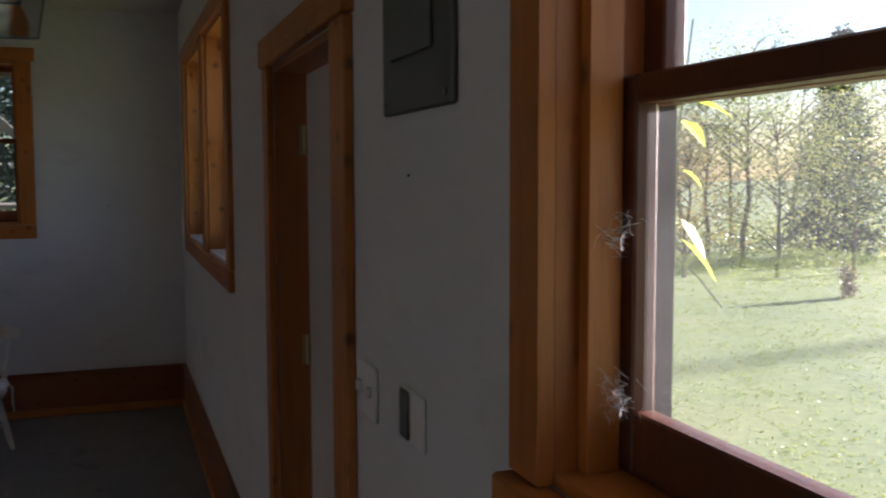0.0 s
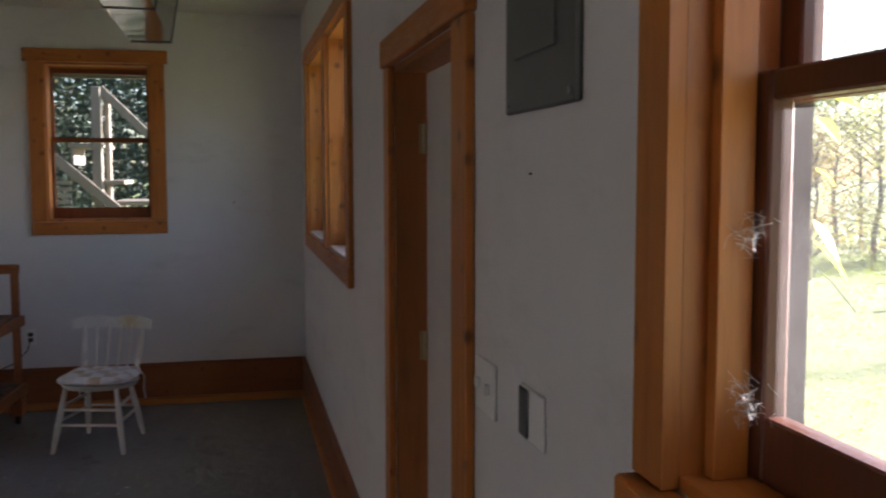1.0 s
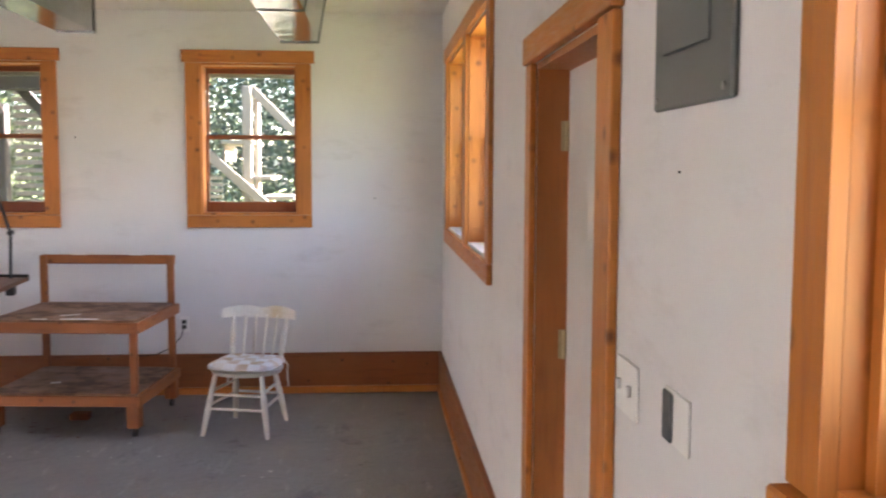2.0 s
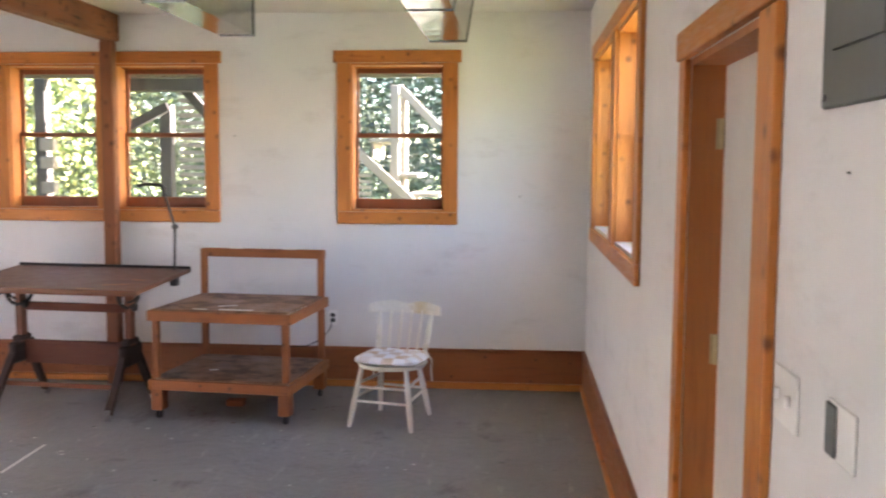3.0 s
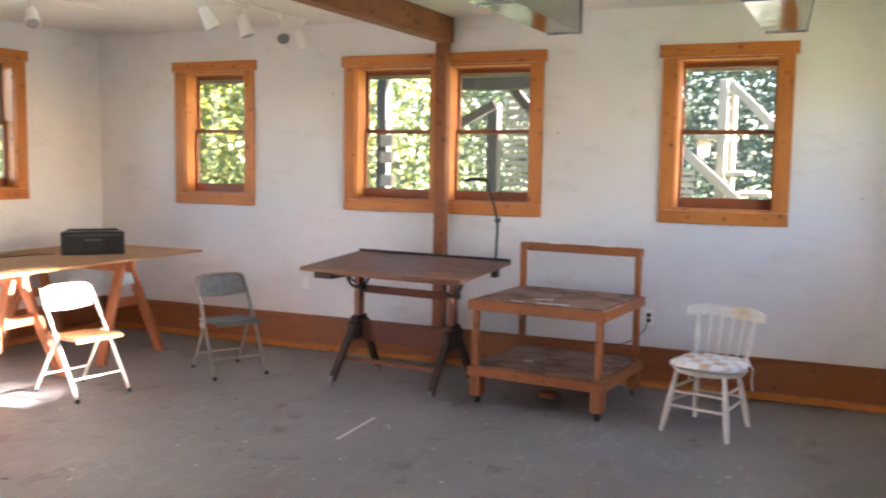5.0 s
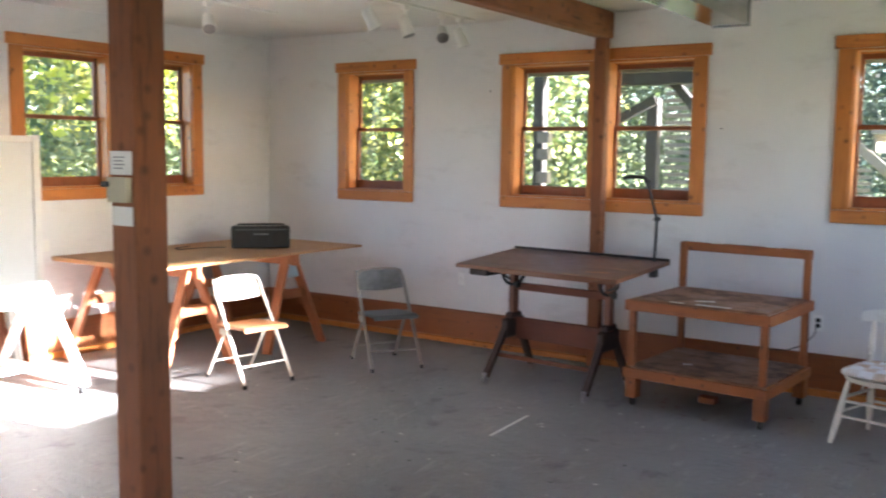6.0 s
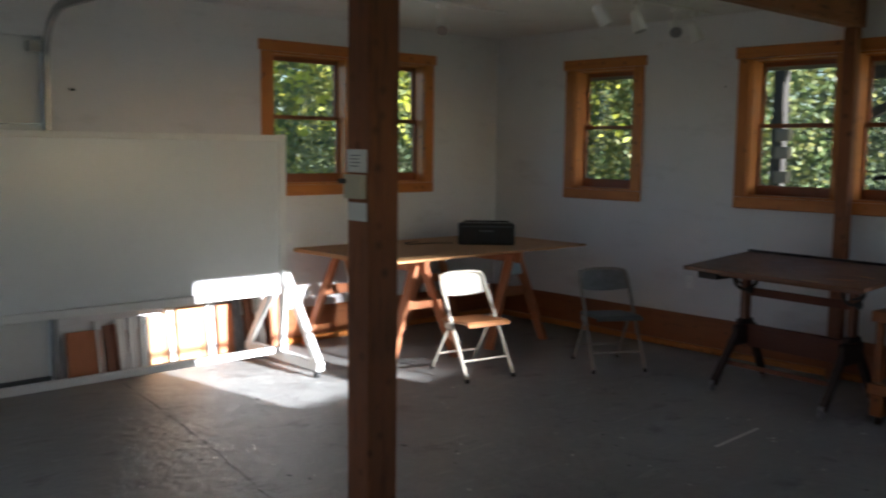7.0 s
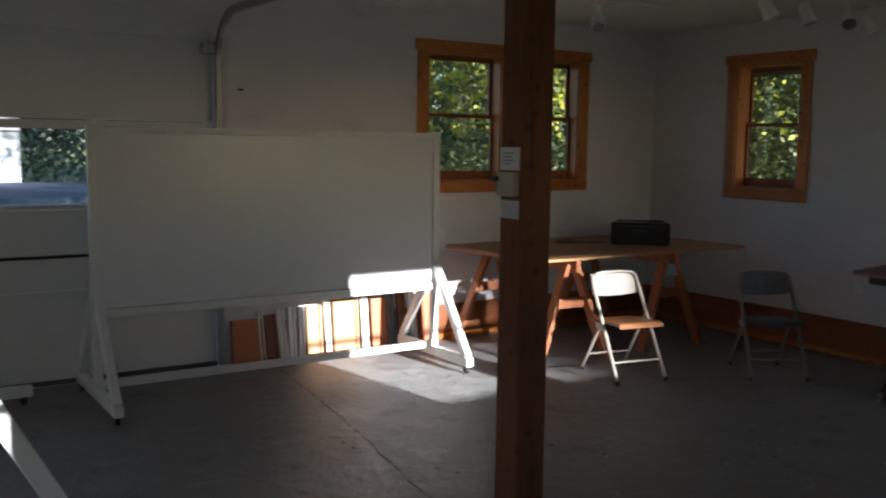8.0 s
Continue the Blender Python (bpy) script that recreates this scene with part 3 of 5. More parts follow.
# track lights
def spot(m, tilt, turn, label):
    th = thing("track_spotlight", m, label, "spotlight", "track spotlights")
    bar("adapter", (-0.02, 0.02, -0.035, 0.035, -0.035, -0.0), WHITE, th, 0.004)
    bm = bmesh.new()
    rod(bm, (0, 0, -0.12), (0, 0, -0.03), 0.008)
    part("stem", bm, WHITE, th)
    d = Vector((math.sin(turn) * math.sin(tilt), math.cos(turn) * math.sin(tilt), -math.cos(tilt)))
    c = Vector((0, 0, -0.13))
    bm = bmesh.new()
    lathe(bm, c - d * 0.06, c + d * 0.09, [(0, 0.022), (0.12, 0.036), (0.55, 0.042), (1, 0.052)], 16)
    head = part("head", bm, WHITE, th, smooth=True)
    bm = bmesh.new()
    rod(bm, c + d * 0.0905, c + d * 0.094, 0.046, 0.046, 16)
    part("lens", bm, STEEL, head, "dark lamp face")


tr = thing("light_track", pose(-4.6, -1.2, H), "white ceiling track for spotlights", "light track")
bar("rail", (-0.017, 0.017, -1.0, 1.0, -0.022, -0.001), WHITE, tr, 0.002)
for y, tilt, turn in ((-0.42, 0.5, 0.4), (-0.68, 0.9, 2.4), (-1.16, 0.35, 1.2), (-1.58, 0.5, 0.6)):
    spot(pose(-4.6, y, H - 0.023), tilt, turn, "white track spotlight, switched off")
tr2 = thing("light_track", pose(-5.75, -2.0, H), "white ceiling track for spotlights", "light track")
bar("rail", (-0.017, 0.017, -0.7, 0.7, -0.022, -0.001), WHITE, tr2, 0.002)
spot(pose(-5.75, -2.0, H - 0.023), 0.7, 2.2, "white track spotlight with a dark lens")

# ---- drafting table ----
dt = thing("drafting_table", pose(-3.49, -0.76, 0, 0, 0, -5), "antique dark wooden drafting table with iron fittings", "table")
slope = math.radians(4.2)
bm = bmesh.new()
box(bm, -0.66, 0.66, -0.39, 0.38, -0.014, 0.014, 0.004)
bmesh.ops.transform(bm, matrix=Matrix.Translation((0, 0, 0.875)) @ Matrix.Rotation(slope, 4, "X"), verts=bm.verts)
top = part("tabletop", bm, DRAFT, dt, "dark worn oak drawing top")
bm = bmesh.new()
box(bm, -0.66, 0.66, 0.381, 0.40, -0.015, 0.03, 0.003)
bmesh.ops.transform(bm, matrix=Matrix.Translation((0, 0, 0.875)) @ Matrix.Rotation(slope, 4, "X"), verts=bm.verts)
part("back_ledge", bm, IRON, dt)
bm = bmesh.new()
for y in (-0.28, 0.2):
    box(bm, -0.58, 0.58, y, y + 0.06, -0.05, -0.0145, 0.003)
bmesh.ops.transform(bm, matrix=Matrix.Translation((0, 0, 0.875)) @ Matrix.Rotation(slope, 4, "X"), verts=bm.verts)
part("batten", bm, DRAFTZ, dt)
bar("drawer", (-0.60, -0.44, -0.30, 0.1, 0.775, 0.82), IRON, dt, 0.006, "small dark drawer under the top")
for sx in (-0.40, 0.40):
    bar("upright", (sx - 0.022, sx + 0.022, -0.035, 0.035, 0.40, 0.80), DRAFTZ, dt, 0.004)
    bm = bmesh.new()
    tube(bm, [(sx, 0.16 * math.cos(a), 0.82 - 0.13 * math.sin(a)) for a in [math.pi * i / 10 for i in range(11)]], 0.011)
    tube(bm, [(sx - 0.09 * math.copysign(1, sx) * -1 * math.cos(a), -0.03, 0.83 - 0.1 * math.sin(a)) for a in [math.pi / 2 * i / 6 for i in range(7)]], 0.009)
    part("tilt_quadrant", bm, IRON, dt, "curved iron tilting bracket", True)
    bm = bmesh.new()
    lathe(bm, (sx + 0.02, -0.04, 0.70), (sx + 0.07, -0.04, 0.70), [(0, 0.012), (0.5, 0.012), (0.55, 0.028), (1, 0.025)])
    part("clamp_knob", bm, IRON, dt)
    bm = bmesh.new()
    beam(bm, (sx, -0.05, 0.44), (sx * 1.03, -0.33, 0.045), 0.042, 0.048, (1, 0, 0))
    beam(bm, (sx, 0.05, 0.44), (sx * 1.03, 0.27, 0.045), 0.042, 0.048, (1, 0, 0))
    box(bm, sx - 0.03, sx + 0.03, -0.075, 0.075, 0.44, 0.485, 0.012)
    box(bm, sx - 0.026, sx + 0.026, -0.125, 0.125, 0.30, 0.445, 0.014)
    part("leg_frame", bm, LEGDARK, dt, "dark splayed pedestal legs")
    for y in (-0.34, 0.28):
        bm = bmesh.new()
        rod(bm, (sx * 1.03 - 0.012, y, 0.028), (sx * 1.03 + 0.012, y, 0.028), 0.028, seg=14)
        box(bm, sx * 1.03 - 0.02, sx * 1.03 + 0.02, y - 0.012, y + 0.012, 0.05, 0.075, 0.004)
        part("caster", bm, STEEL, dt, "worn metal caster", True)
bar("stretcher", (-0.378, 0.378, -0.014, 0.014, 0.655, 0.71), REDDARK, dt, 0.003)
bar("wide_stretcher", (-0.37, 0.37, -0.012, 0.012, 0.29, 0.45), REDDARK, dt, 0.003, "broad dark lower stretcher board")
bar("foot_bar", (-0.40, 0.40, -0.19, -0.165, 0.17, 0.20), DRAFTZ, dt, 0.003)

for x, y, l, a in ((0.42, -0.22, 0.16, 0.25), (0.50, -0.05, 0.10, -0.2), (0.30, -0.37, 0.12, 0.0)):
    bm = bmesh.new()
    box(bm, -l / 2, l / 2, -0.007, 0.007, 0, 0.0012)
    bmesh.ops.transform(bm, matrix=Matrix.Translation((0, 0, 0.8756)) @ Matrix.Rotation(slope, 4, "X") @ Matrix.Translation((x, y, 0.0142)) @ Matrix.Rotation(a, 4, "Z"), verts=bm.verts)
    part("scrape", bm, PLY, dt, "bare pale scrape in the varnish")

# desk lamp clamped to the table
dl = thing("clamp_lamp", pose(-2.90, -0.47, 0), "black articulated clamp lamp fixed to the drafting table", "lamp")
bar("clamp", (-0.025, 0.025, -0.035, 0.03, 0.80, 0.905), BLACK, dl, 0.005)
bm = bmesh.new()
rod(bm, (0, 0, 0.90), (0.01, 0, 1.22), 0.010)
part("lower_arm", bm, BLACK, dl)
bm = bmesh.new()
rod(bm, (0.01, 0, 1.21), (-0.07, 0, 1.48), 0.010)
part("upper_arm", bm, BLACK, dl)
for p, r in (((0.01, 0, 1.215), 0.018), ((-0.07, 0, 1.48), 0.016)):
    bm = bmesh.new()
    rod(bm, (p[0], -0.02, p[2]), (p[0], 0.02, p[2]), r)
    part("joint", bm, BLACK, dl)
bm = bmesh.new()
tube(bm, [(-0.07, 0, 1.485), (-0.10, 0, 1.507), (-0.2, 0, 1.51), (-0.25, 0, 1.497)], 0.014)
part("lamp_head", bm, BLACK, dl)

# ---- wooden cart ----
ct = thing("wooden_cart", pose(-2.36, -0.66, 0, 0, 0, -5), "two-tier wooden work cart with a back rail on casters", "cart")
cw, cd = 0.46, 0.40
bar("top_board", (-cw + 0.012, cw - 0.012, -cd + 0.012, cd - 0.012, 0.705, 0.722), CARTTOP, ct, 0.003, "scuffed plywood work surface")
bar("lower_shelf", (-cw + 0.012, cw - 0.012, -cd + 0.012, cd - 0.012, 0.255, 0.272), CARTTOP, ct, 0.003, "scuffed plywood shelf")
for z0, z1 in ((0.645, 0.712), (0.195, 0.26)):
    bar("apron", (-cw, cw, -cd - 0.022, -cd, z0, z1), CART["X"], ct, 0.003)
    bar("apron", (-cw, cw, cd, cd + 0.022, z0, z1), CART["X"], ct, 0.003)
    bar("apron", (-cw - 0.022, -cw, -cd - 0.022, cd + 0.022, z0, z1), CART["Y"], ct, 0.003)
    bar("apron", (cw, cw + 0.022, -cd - 0.022, cd + 0.022, z0, z1), CART["Y"], ct, 0.003)
for sx in (-1, 1):
    x0, x1 = sorted((sx * cw, sx * (cw - 0.045)))
    bar("front_post", (x0, x1, -cd + 0.001, -cd + 0.036, 0.272, 0.644), CART["Z"], ct, 0.003)
    bar("back_post", (x0, x1, cd - 0.036, cd - 0.001, 0.272, 1.045), CART["Z"], ct, 0.003)
    for sy in (-1, 1):
        a0, a1 = sorted((sx * (cw + 0.01), sx * (cw - 0.07)))
        b0, b1 = sorted((sy * (cd + 0.01), sy * (cd - 0.07)))
        bar("foot_block", (a0, a1, b0, b1, 0.058, 0.194), CART["Z"], ct, 0.004)
        bm = bmesh.new()
        cx, cy = (a0 + a1) / 2, (b0 + b1) / 2
        rod(bm, (cx - 0.012, cy, 0.029), (cx + 0.012, cy, 0.029), 0.029, seg=14)
        box(bm, cx - 0.02, cx + 0.02, cy - 0.02, cy + 0.02, 0.052, 0.0575)
        part("caster", bm, BLACK, ct)
bar("back_rail", (-cw, cw, cd + 0.0, cd + 0.022, 0.985, 1.048), CART["X"], ct, 0.004)
for x in (-0.2, 0.2):
    bar("rail_notch", (x - 0.05, x + 0.05, cd - 0.001, cd + 0.0225, 1.046, 1.052), PAPER, ct, 0, "pale chipped notch")
for x, y, z, l, a in ((-0.02, -0.2, 0.7235, 0.12, 0.5), (0.10, -0.36, 0.7235, 0.22, 0.05), (-0.16, -0.12, 0.2735, 0.06, 0.4), (-0.14, -0.37, 0.7235, 0.09, 0)):
    bm = bmesh.new()
    box(bm, -l / 2, l / 2, -0.012, 0.012, 0, 0.003)
    bmesh.ops.transform(bm, matrix=Matrix.Translation((x, y, z)) @ Matrix.Rotation(a, 4, "Z"), verts=bm.verts)
    part("paint_chip", bm, PAPER, ct, "bare pale paint chip")
bm = bmesh.new()
box(bm, -2.48, -2.36, -0.68, -0.60, 0.001, 0.045, 0.005)
tagged(part("wood_block", bm, CART["X"]), "short scrap wood block on the floor under the cart", "wood block")

# ---- white kitchen chair ----
wc = thing("wooden_chair", pose(-1.30, -0.93, 0, 0, 0, -14), "worn white painted wooden chair with a tufted cushion", "chair")
wc.scale.z = 0.97
bm = bmesh.new()
bmesh.ops.create_cone(bm, cap_ends=True, segments=28, radius1=0.2, radius2=0.215, depth=0.03)
bmesh.ops.transform(bm, matrix=Matrix.Translation((0, 0, 0.395)) @ Matrix.Diagonal((1.08, 0.98, 1, 1)), verts=bm.verts)
part("seat", bm, CHAIRW, wc, smooth=True)
LEG = [(0, 0.013), (0.1, 0.016), (0.45, 0.021), (0.5, 0.018), (0.55, 0.021), (0.9, 0.015), (1, 0.014)]
for x, y, ox, oy in ((-0.15, -0.14, -0.06, -0.07), (0.15, -0.14, 0.06, -0.07), (-0.13, 0.13, -0.045, 0.10), (0.13, 0.13, 0.045, 0.10)):
    bm = bmesh.new()
    lathe(bm, (x + ox, y + oy, 0), (x, y, 0.385), LEG)
    part("leg", bm, CHAIRW, wc, smooth=True)
for z, f in ((0.17, 0.56), (0.26, 0.33)):
    bm = bmesh.new()
    rod(bm, (-0.15 - 0.06 * f, -0.14 - 0.07 * f, z), (0.15 + 0.06 * f, -0.14 - 0.07 * f, z), 0.009)
    part("rung", bm, CHAIRW, wc, smooth=True)
    for s in (-1, 1):
        bm = bmesh.new()
        rod(bm, (s * (0.15 + 0.06 * f), -0.14 - 0.07 * f, z + 0.02), (s * (0.13 + 0.045 * f), 0.13 + 0.1 * f, z + 0.02), 0.009)
        part("rung", bm, CHAIRW, wc, smooth=True)
bm = bmesh.new()
rod(bm, (-0.155, 0.185, 0.2), (0.155, 0.185, 0.2), 0.009)
part("rung", bm, CHAIRW, wc, smooth=True)
SPIN = [(0, 0.012), (0.2, 0.014), (0.3, 0.02), (0.34, 0.012), (0.4, 0.02), (0.7, 0.016), (1, 0.011)]
for i in range(6):
    x = -0.16 + 0.32 * i / 5
    y = 0.15 + 0.03 * (1 - (x / 0.16) ** 2)
    bm = bmesh.new()
    if i in (0, 5):
        lathe(bm, (x, y, 0.40), (x * 1.15, y + 0.10, 0.70), SPIN)
    else:
        rod(bm, (x, y, 0.40), (x * 1.15, y + 0.10, 0.71), 0.008)
    part("spindle", bm, CHAIRW, wc, smooth=True)
bm = bmesh.new()
rows_ = []
for i in range(13):
    u = -1 + 2 * i / 12
    x, y = 0.25 * u, 0.285 - 0.06 * u * u
    hgt = 0.052 * (1 - 0.55 * abs(u) ** 3) - 0.022 * math.exp(-(u / 0.22) ** 2)
    rows_.append([bm.verts.new((x, y + dy, z)) for dy, z in ((-0.012, 0.69), (0.012, 0.69), (0.016, 0.72 + hgt), (-0.004, 0.725 + hgt))])
for A, B in zip(rows_, rows_[1:]):
    for k in range(4):
        bm.faces.new((A[k], A[(k + 1) % 4], B[(k + 1) % 4], B[k]))
bm.faces.new(rows_[0]), bm.faces.new(rows_[-1])
def crest_mat():
    m, t, b = shader("crest_paint", 0.4)
    v = coords(t, (1, 1, 1))
    sx = t.nodes.new("ShaderNodeSeparateXYZ")
    t.links.new(v, sx.inputs[0])
    wob = t.nodes.new("ShaderNodeMath")
    wob.operation = "MULTIPLY_ADD"
    wob.inputs[1].default_value = 0.25
    t.links.new(noise_tex(t, v, 9, 3), wob.inputs[0])
    t.links.new(sx.outputs[0], wob.inputs[2])
    c = ramp(t, wob.outputs[0], [(0.14, (0.74, 0.72, 0.67)), (0.22, (0.60, 0.47, 0.24)), (0.33, (0.72, 0.69, 0.62))])
    t.links.new(mix(t, 0.2, c, ramp(t, noise_tex(t, v, 60, 3), [(0.4, (0.5, 0.47, 0.4)), (0.6, (0.78, 0.76, 0.7))])), b.inputs["Base Color"])
    return m


part("crest_rail", bm, crest_mat(), wc, "wide rounded crest rail with worn yellow patch", True)


def cushion_mat():
    m, t, b = shader("checked_cushion", 0.85)
    v = coords(t, (1, 1, 1))
    ck = t.nodes.new("ShaderNodeTexChecker")
    ck.inputs["Scale"].default_value = 13
    ck.inputs[1].default_value, ck.inputs[2].default_value = (0.76, 0.75, 0.76, 1), (0.55, 0.40, 0.28, 1)
    t.links.new(v, ck.inputs[0])
    c = mix(t, ramp(t, noise_tex(t, v, 7, 4), [(0.40, (0.25, 0.25, 0.25)), (0.60, (0.95, 0.95, 0.95))]), (0.78, 0.77, 0.78), ck.outputs[0])
    t.links.new(c, b.inputs["Base Color"])
    bump(t, b, noise_tex(t, v, 240, 2), 0.2, 0.002)
    return m


bm = bmesh.new()
N = 26
grid = []
for j in range(N + 1):
    for i in range(N + 1):
        u, v = -1 + 2 * i / N, -1 + 2 * j / N
        k = 1.0 / max(1.0, (abs(u) ** 4 + abs(v) ** 4) ** 0.25)
        x, y = 0.215 * u * k, 0.20 * v * k
        edge = max(abs(u), abs(v))
        tuft = sum(0.022 * math.exp(-((x - a) ** 2 + (y - b) ** 2) / 0.0011) for a in (-0.075, 0.075) for b in (-0.07, 0.07))
        quilt = 0.010 * abs(math.sin(x * 21)) * abs(math.sin(y * 22))
        grid.append(bm.verts.new((x, y, 0.414 + 0.040 * (1 - edge ** 6) + quilt - tuft)))
for j in range(N):
    for i in range(N):
        q = j * (N + 1) + i
        bm.faces.new((grid[q], grid[q + 1], grid[q + N + 2], grid[q + N + 1]))
bm.verts.ensure_lookup_table()
ring = bmesh.ops.extrude_face_region(bm, geom=list(bm.faces))
for g in ring["geom"]:
    if isinstance(g, bmesh.types.BMVert):
        g.co.z = 0.4115
cu = thing("seat_cushion", wc.matrix_world.copy(), "tufted white and tan checked cushion on the white chair", "cushion")
part("pad", bm, cushion_mat(), cu, smooth=True)
for s in (-1, 1):
    bm = bmesh.new()
    tube(bm, [(s * 0.19, 0.16, 0.42), (s * 0.205, 0.185, 0.38), (s * 0.20, 0.19, 0.30), (s * 0.21, 0.185, 0.24)], 0.006)
    part("tie", bm, CHAIRW, cu)


# ---- folding chairs ----
def folding_chair(m, label, frame_mat, seat_mat, back_mat):
    """Built facing local -y."""
    th = thing("folding_chair", m, label, "chair", "folding chairs")
    for s in (-1, 1):
        bm = bmesh.new()
        tube(bm, [(s * 0.205, -0.27, 0.012), (s * 0.20, -0.10, 0.33), (s * 0.195, 0.10, 0.70), (s * 0.185, 0.118, 0.755), (s * 0.15, 0.126, 0.785), (s * 0.07, 0.13, 0.793), (0, 0.13, 0.793)], 0.0125, 10)
        part("front_leg", bm, frame_mat, th, smooth=True)
        bm = bmesh.new()
        tube(bm, [(s * 0.185, 0.235, 0.012), (s * 0.18, 0.08, 0.28), (s * 0.178, -0.02, 0.445)], 0.011, 10)
        part("rear_leg", bm, frame_mat, th, smooth=True)
        for y in (-0.27, 0.235):
            bm = bmesh.new()
            rod(bm, (s * (0.205 if y < 0 else 0.185), y, 0.0), (s * (0.205 if y < 0 else 0.185), y, 0.03), 0.016)
            part("foot_cap", bm, BLACK, th)
        bar("hinge_plate", (s * 0.2 - 0.004, s * 0.2 + 0.004, -0.08, 0.04, 0.375, 0.42), frame_mat, th, 0.002)
    bm = bmesh.new()
    rod(bm, (-0.2, -0.195, 0.15), (0.2, -0.195, 0.15), 0.008)
    part("front_rung", bm, frame_mat, th)
    bm = bmesh.new()
    rod(bm, (-0.183, 0.16, 0.14), (0.183, 0.16, 0.14), 0.008)
    part("rear_rung", bm, frame_mat, th)
    bm = bmesh.new()
    box(bm, -0.185, 0.185, -0.24, 0.15, 0.415, 0.440, 0.012)
    for v in bm.verts:
        v.co.z += 0.012 * (-(v.co.y) / 0.2)
        v.co.x *= 1.0 - 0.12 * (v.co.y + 0.24)
    part("seat", bm, seat_mat, th)
    bar("seat_rim", (-0.185, 0.185, -0.247, -0.2405, 0.415, 0.442), seat_mat, th, 0.003)
    bm = bmesh.new()
    rows2 = []
    for i in range(13):
        u = -1 + 2 * i / 12
        y0 = 0.105 + 0.03 * (1 - u * u)
        rows2.append([bm.verts.new((0.193 * u, y0 + dy + (z - 0.64) * 0.25, z)) for dy, z in ((-0.007, 0.625 - 0.02 * (1 - u * u)), (0.007, 0.625 - 0.02 * (1 - u * u)), (0.007, 0.78), (-0.007, 0.78))])
    for A, B in zip(rows2, rows2[1:]):
        for k in range(4):
            bm.faces.new((A[k], A[(k + 1) % 4], B[(k + 1) % 4], B[k]))
    bm.faces.new(rows2[0]), bm.faces.new(rows2[-1])
    part("backrest", bm, back_mat, th, smooth=True)
    for ob in th.children:
        ob.scale = (1, 1, 0.935)
    return th


folding_chair(pose(-4.90, -0.99, 0, 0, 0, 59), "grey metal folding chair with scuffed vinyl back", GREYTUBE, GREYSEAT, GREYBACK)
folding_chair(pose(-5.41, -1.98, 0, 0, 0, 80), "cream metal folding chair with a tan seat, partly sunlit", CREAM, TAN, CREAM)

# ---- trestle table and radio ----
tb = thing("plywood_panel", pose(-6.49, -1.27, 0), "large plywood sheet laid on trestles as a table top", "table top")
bar("sheet", (-0.59, 0.68, -1.14, 1.14, 0.800, 0.8185), PLY, tb, 0.003)
bar("edge_strip", (-0.59, 0.68, -1.16, -1.141, 0.785, 0.818), PLY, tb, 0.002)
for yc in (-0.98, -2.05):
    th = thing("sawhorse", pose(-6.42, yc, 0), "reddish wooden sawhorse carrying a plywood top", "sawhorse", "sawhorses")
    bar("top_rail", (-0.60, 0.60, -0.022, 0.022, 0.705, 0.799), TREST, th, 0.004)
    for sx in (-1, 1):
        for sy in (-1, 1):
            bm = bmesh.new()
            beam(bm, (sx * 0.50, sy * 0.045, 0.76), (sx * 0.56, sy * 0.34, 0.0), 0.04, 0.085, (1, 0, 0))
            part("leg", bm, TREST, th)
        bar("gusset", (sx * 0.51 - 0.008, sx * 0.51 + 0.008, -0.14, 0.14, 0.42, 0.50), TREST, th, 0.002)
    if yc == -0.98:
        # bluish window light on the joint, made as a pale band
        bar("cloth_band", (0.47, 0.535, -0.075, 0.09, 0.60, 0.72), BLUELIGHT, th, 0.006, "pale blue band standing for window light on the joint")
rd = thing("portable_radio", pose(-6.33, -0.90, 0.8185, 0, 0, 47), "black portable stereo standing on the plywood table", "radio")
bar("body", (-0.25, 0.25, -0.075, 0.075, 0.0, 0.19), BLACK, rd, 0.012)
for s in (-1, 1):
    bm = bmesh.new()
    rod(bm, (s * 0.16, -0.0755, 0.085), (s * 0.16, -0.081, 0.085), 0.065, 0.06, 20)
    part("speaker", bm, IRON, rd, "dark speaker grille")
bar("tape_deck", (-0.07, 0.07, -0.082, -0.0755, 0.03, 0.11), BLACK, rd, 0.003)
for k in range(5):
    bar("key", (-0.062 + 0.026 * k, -0.042 + 0.026 * k, -0.085, -0.0755, 0.118, 0.130), GREYBACK, rd, 0.001, "small metallic button")
bar("tuner_strip", (-0.22, 0.22, -0.080, -0.0755, 0.158, 0.170), GREYSEAT, rd, 0.002, "dark grey tuning scale")
bm = bmesh.new()
tube(bm, [(-0.2, 0, 0.19), (-0.19, 0, 0.205), (0.19, 0, 0.205), (0.2, 0, 0.19)], 0.008)
part("handle", bm, BLACK, rd)
bm = bmesh.new()
tube(bm, [(-6.55, -1.1, 0.823), (-6.66, -1.25, 0.823), (-6.7, -1.5, 0.823), (-6.8, -1.45, 0.823), (-6.85, -1.25, 0.823)], 0.004)
tagged(part("radio_cord", bm, BLACK), "thin black cord trailing on the plywood table", "cord")


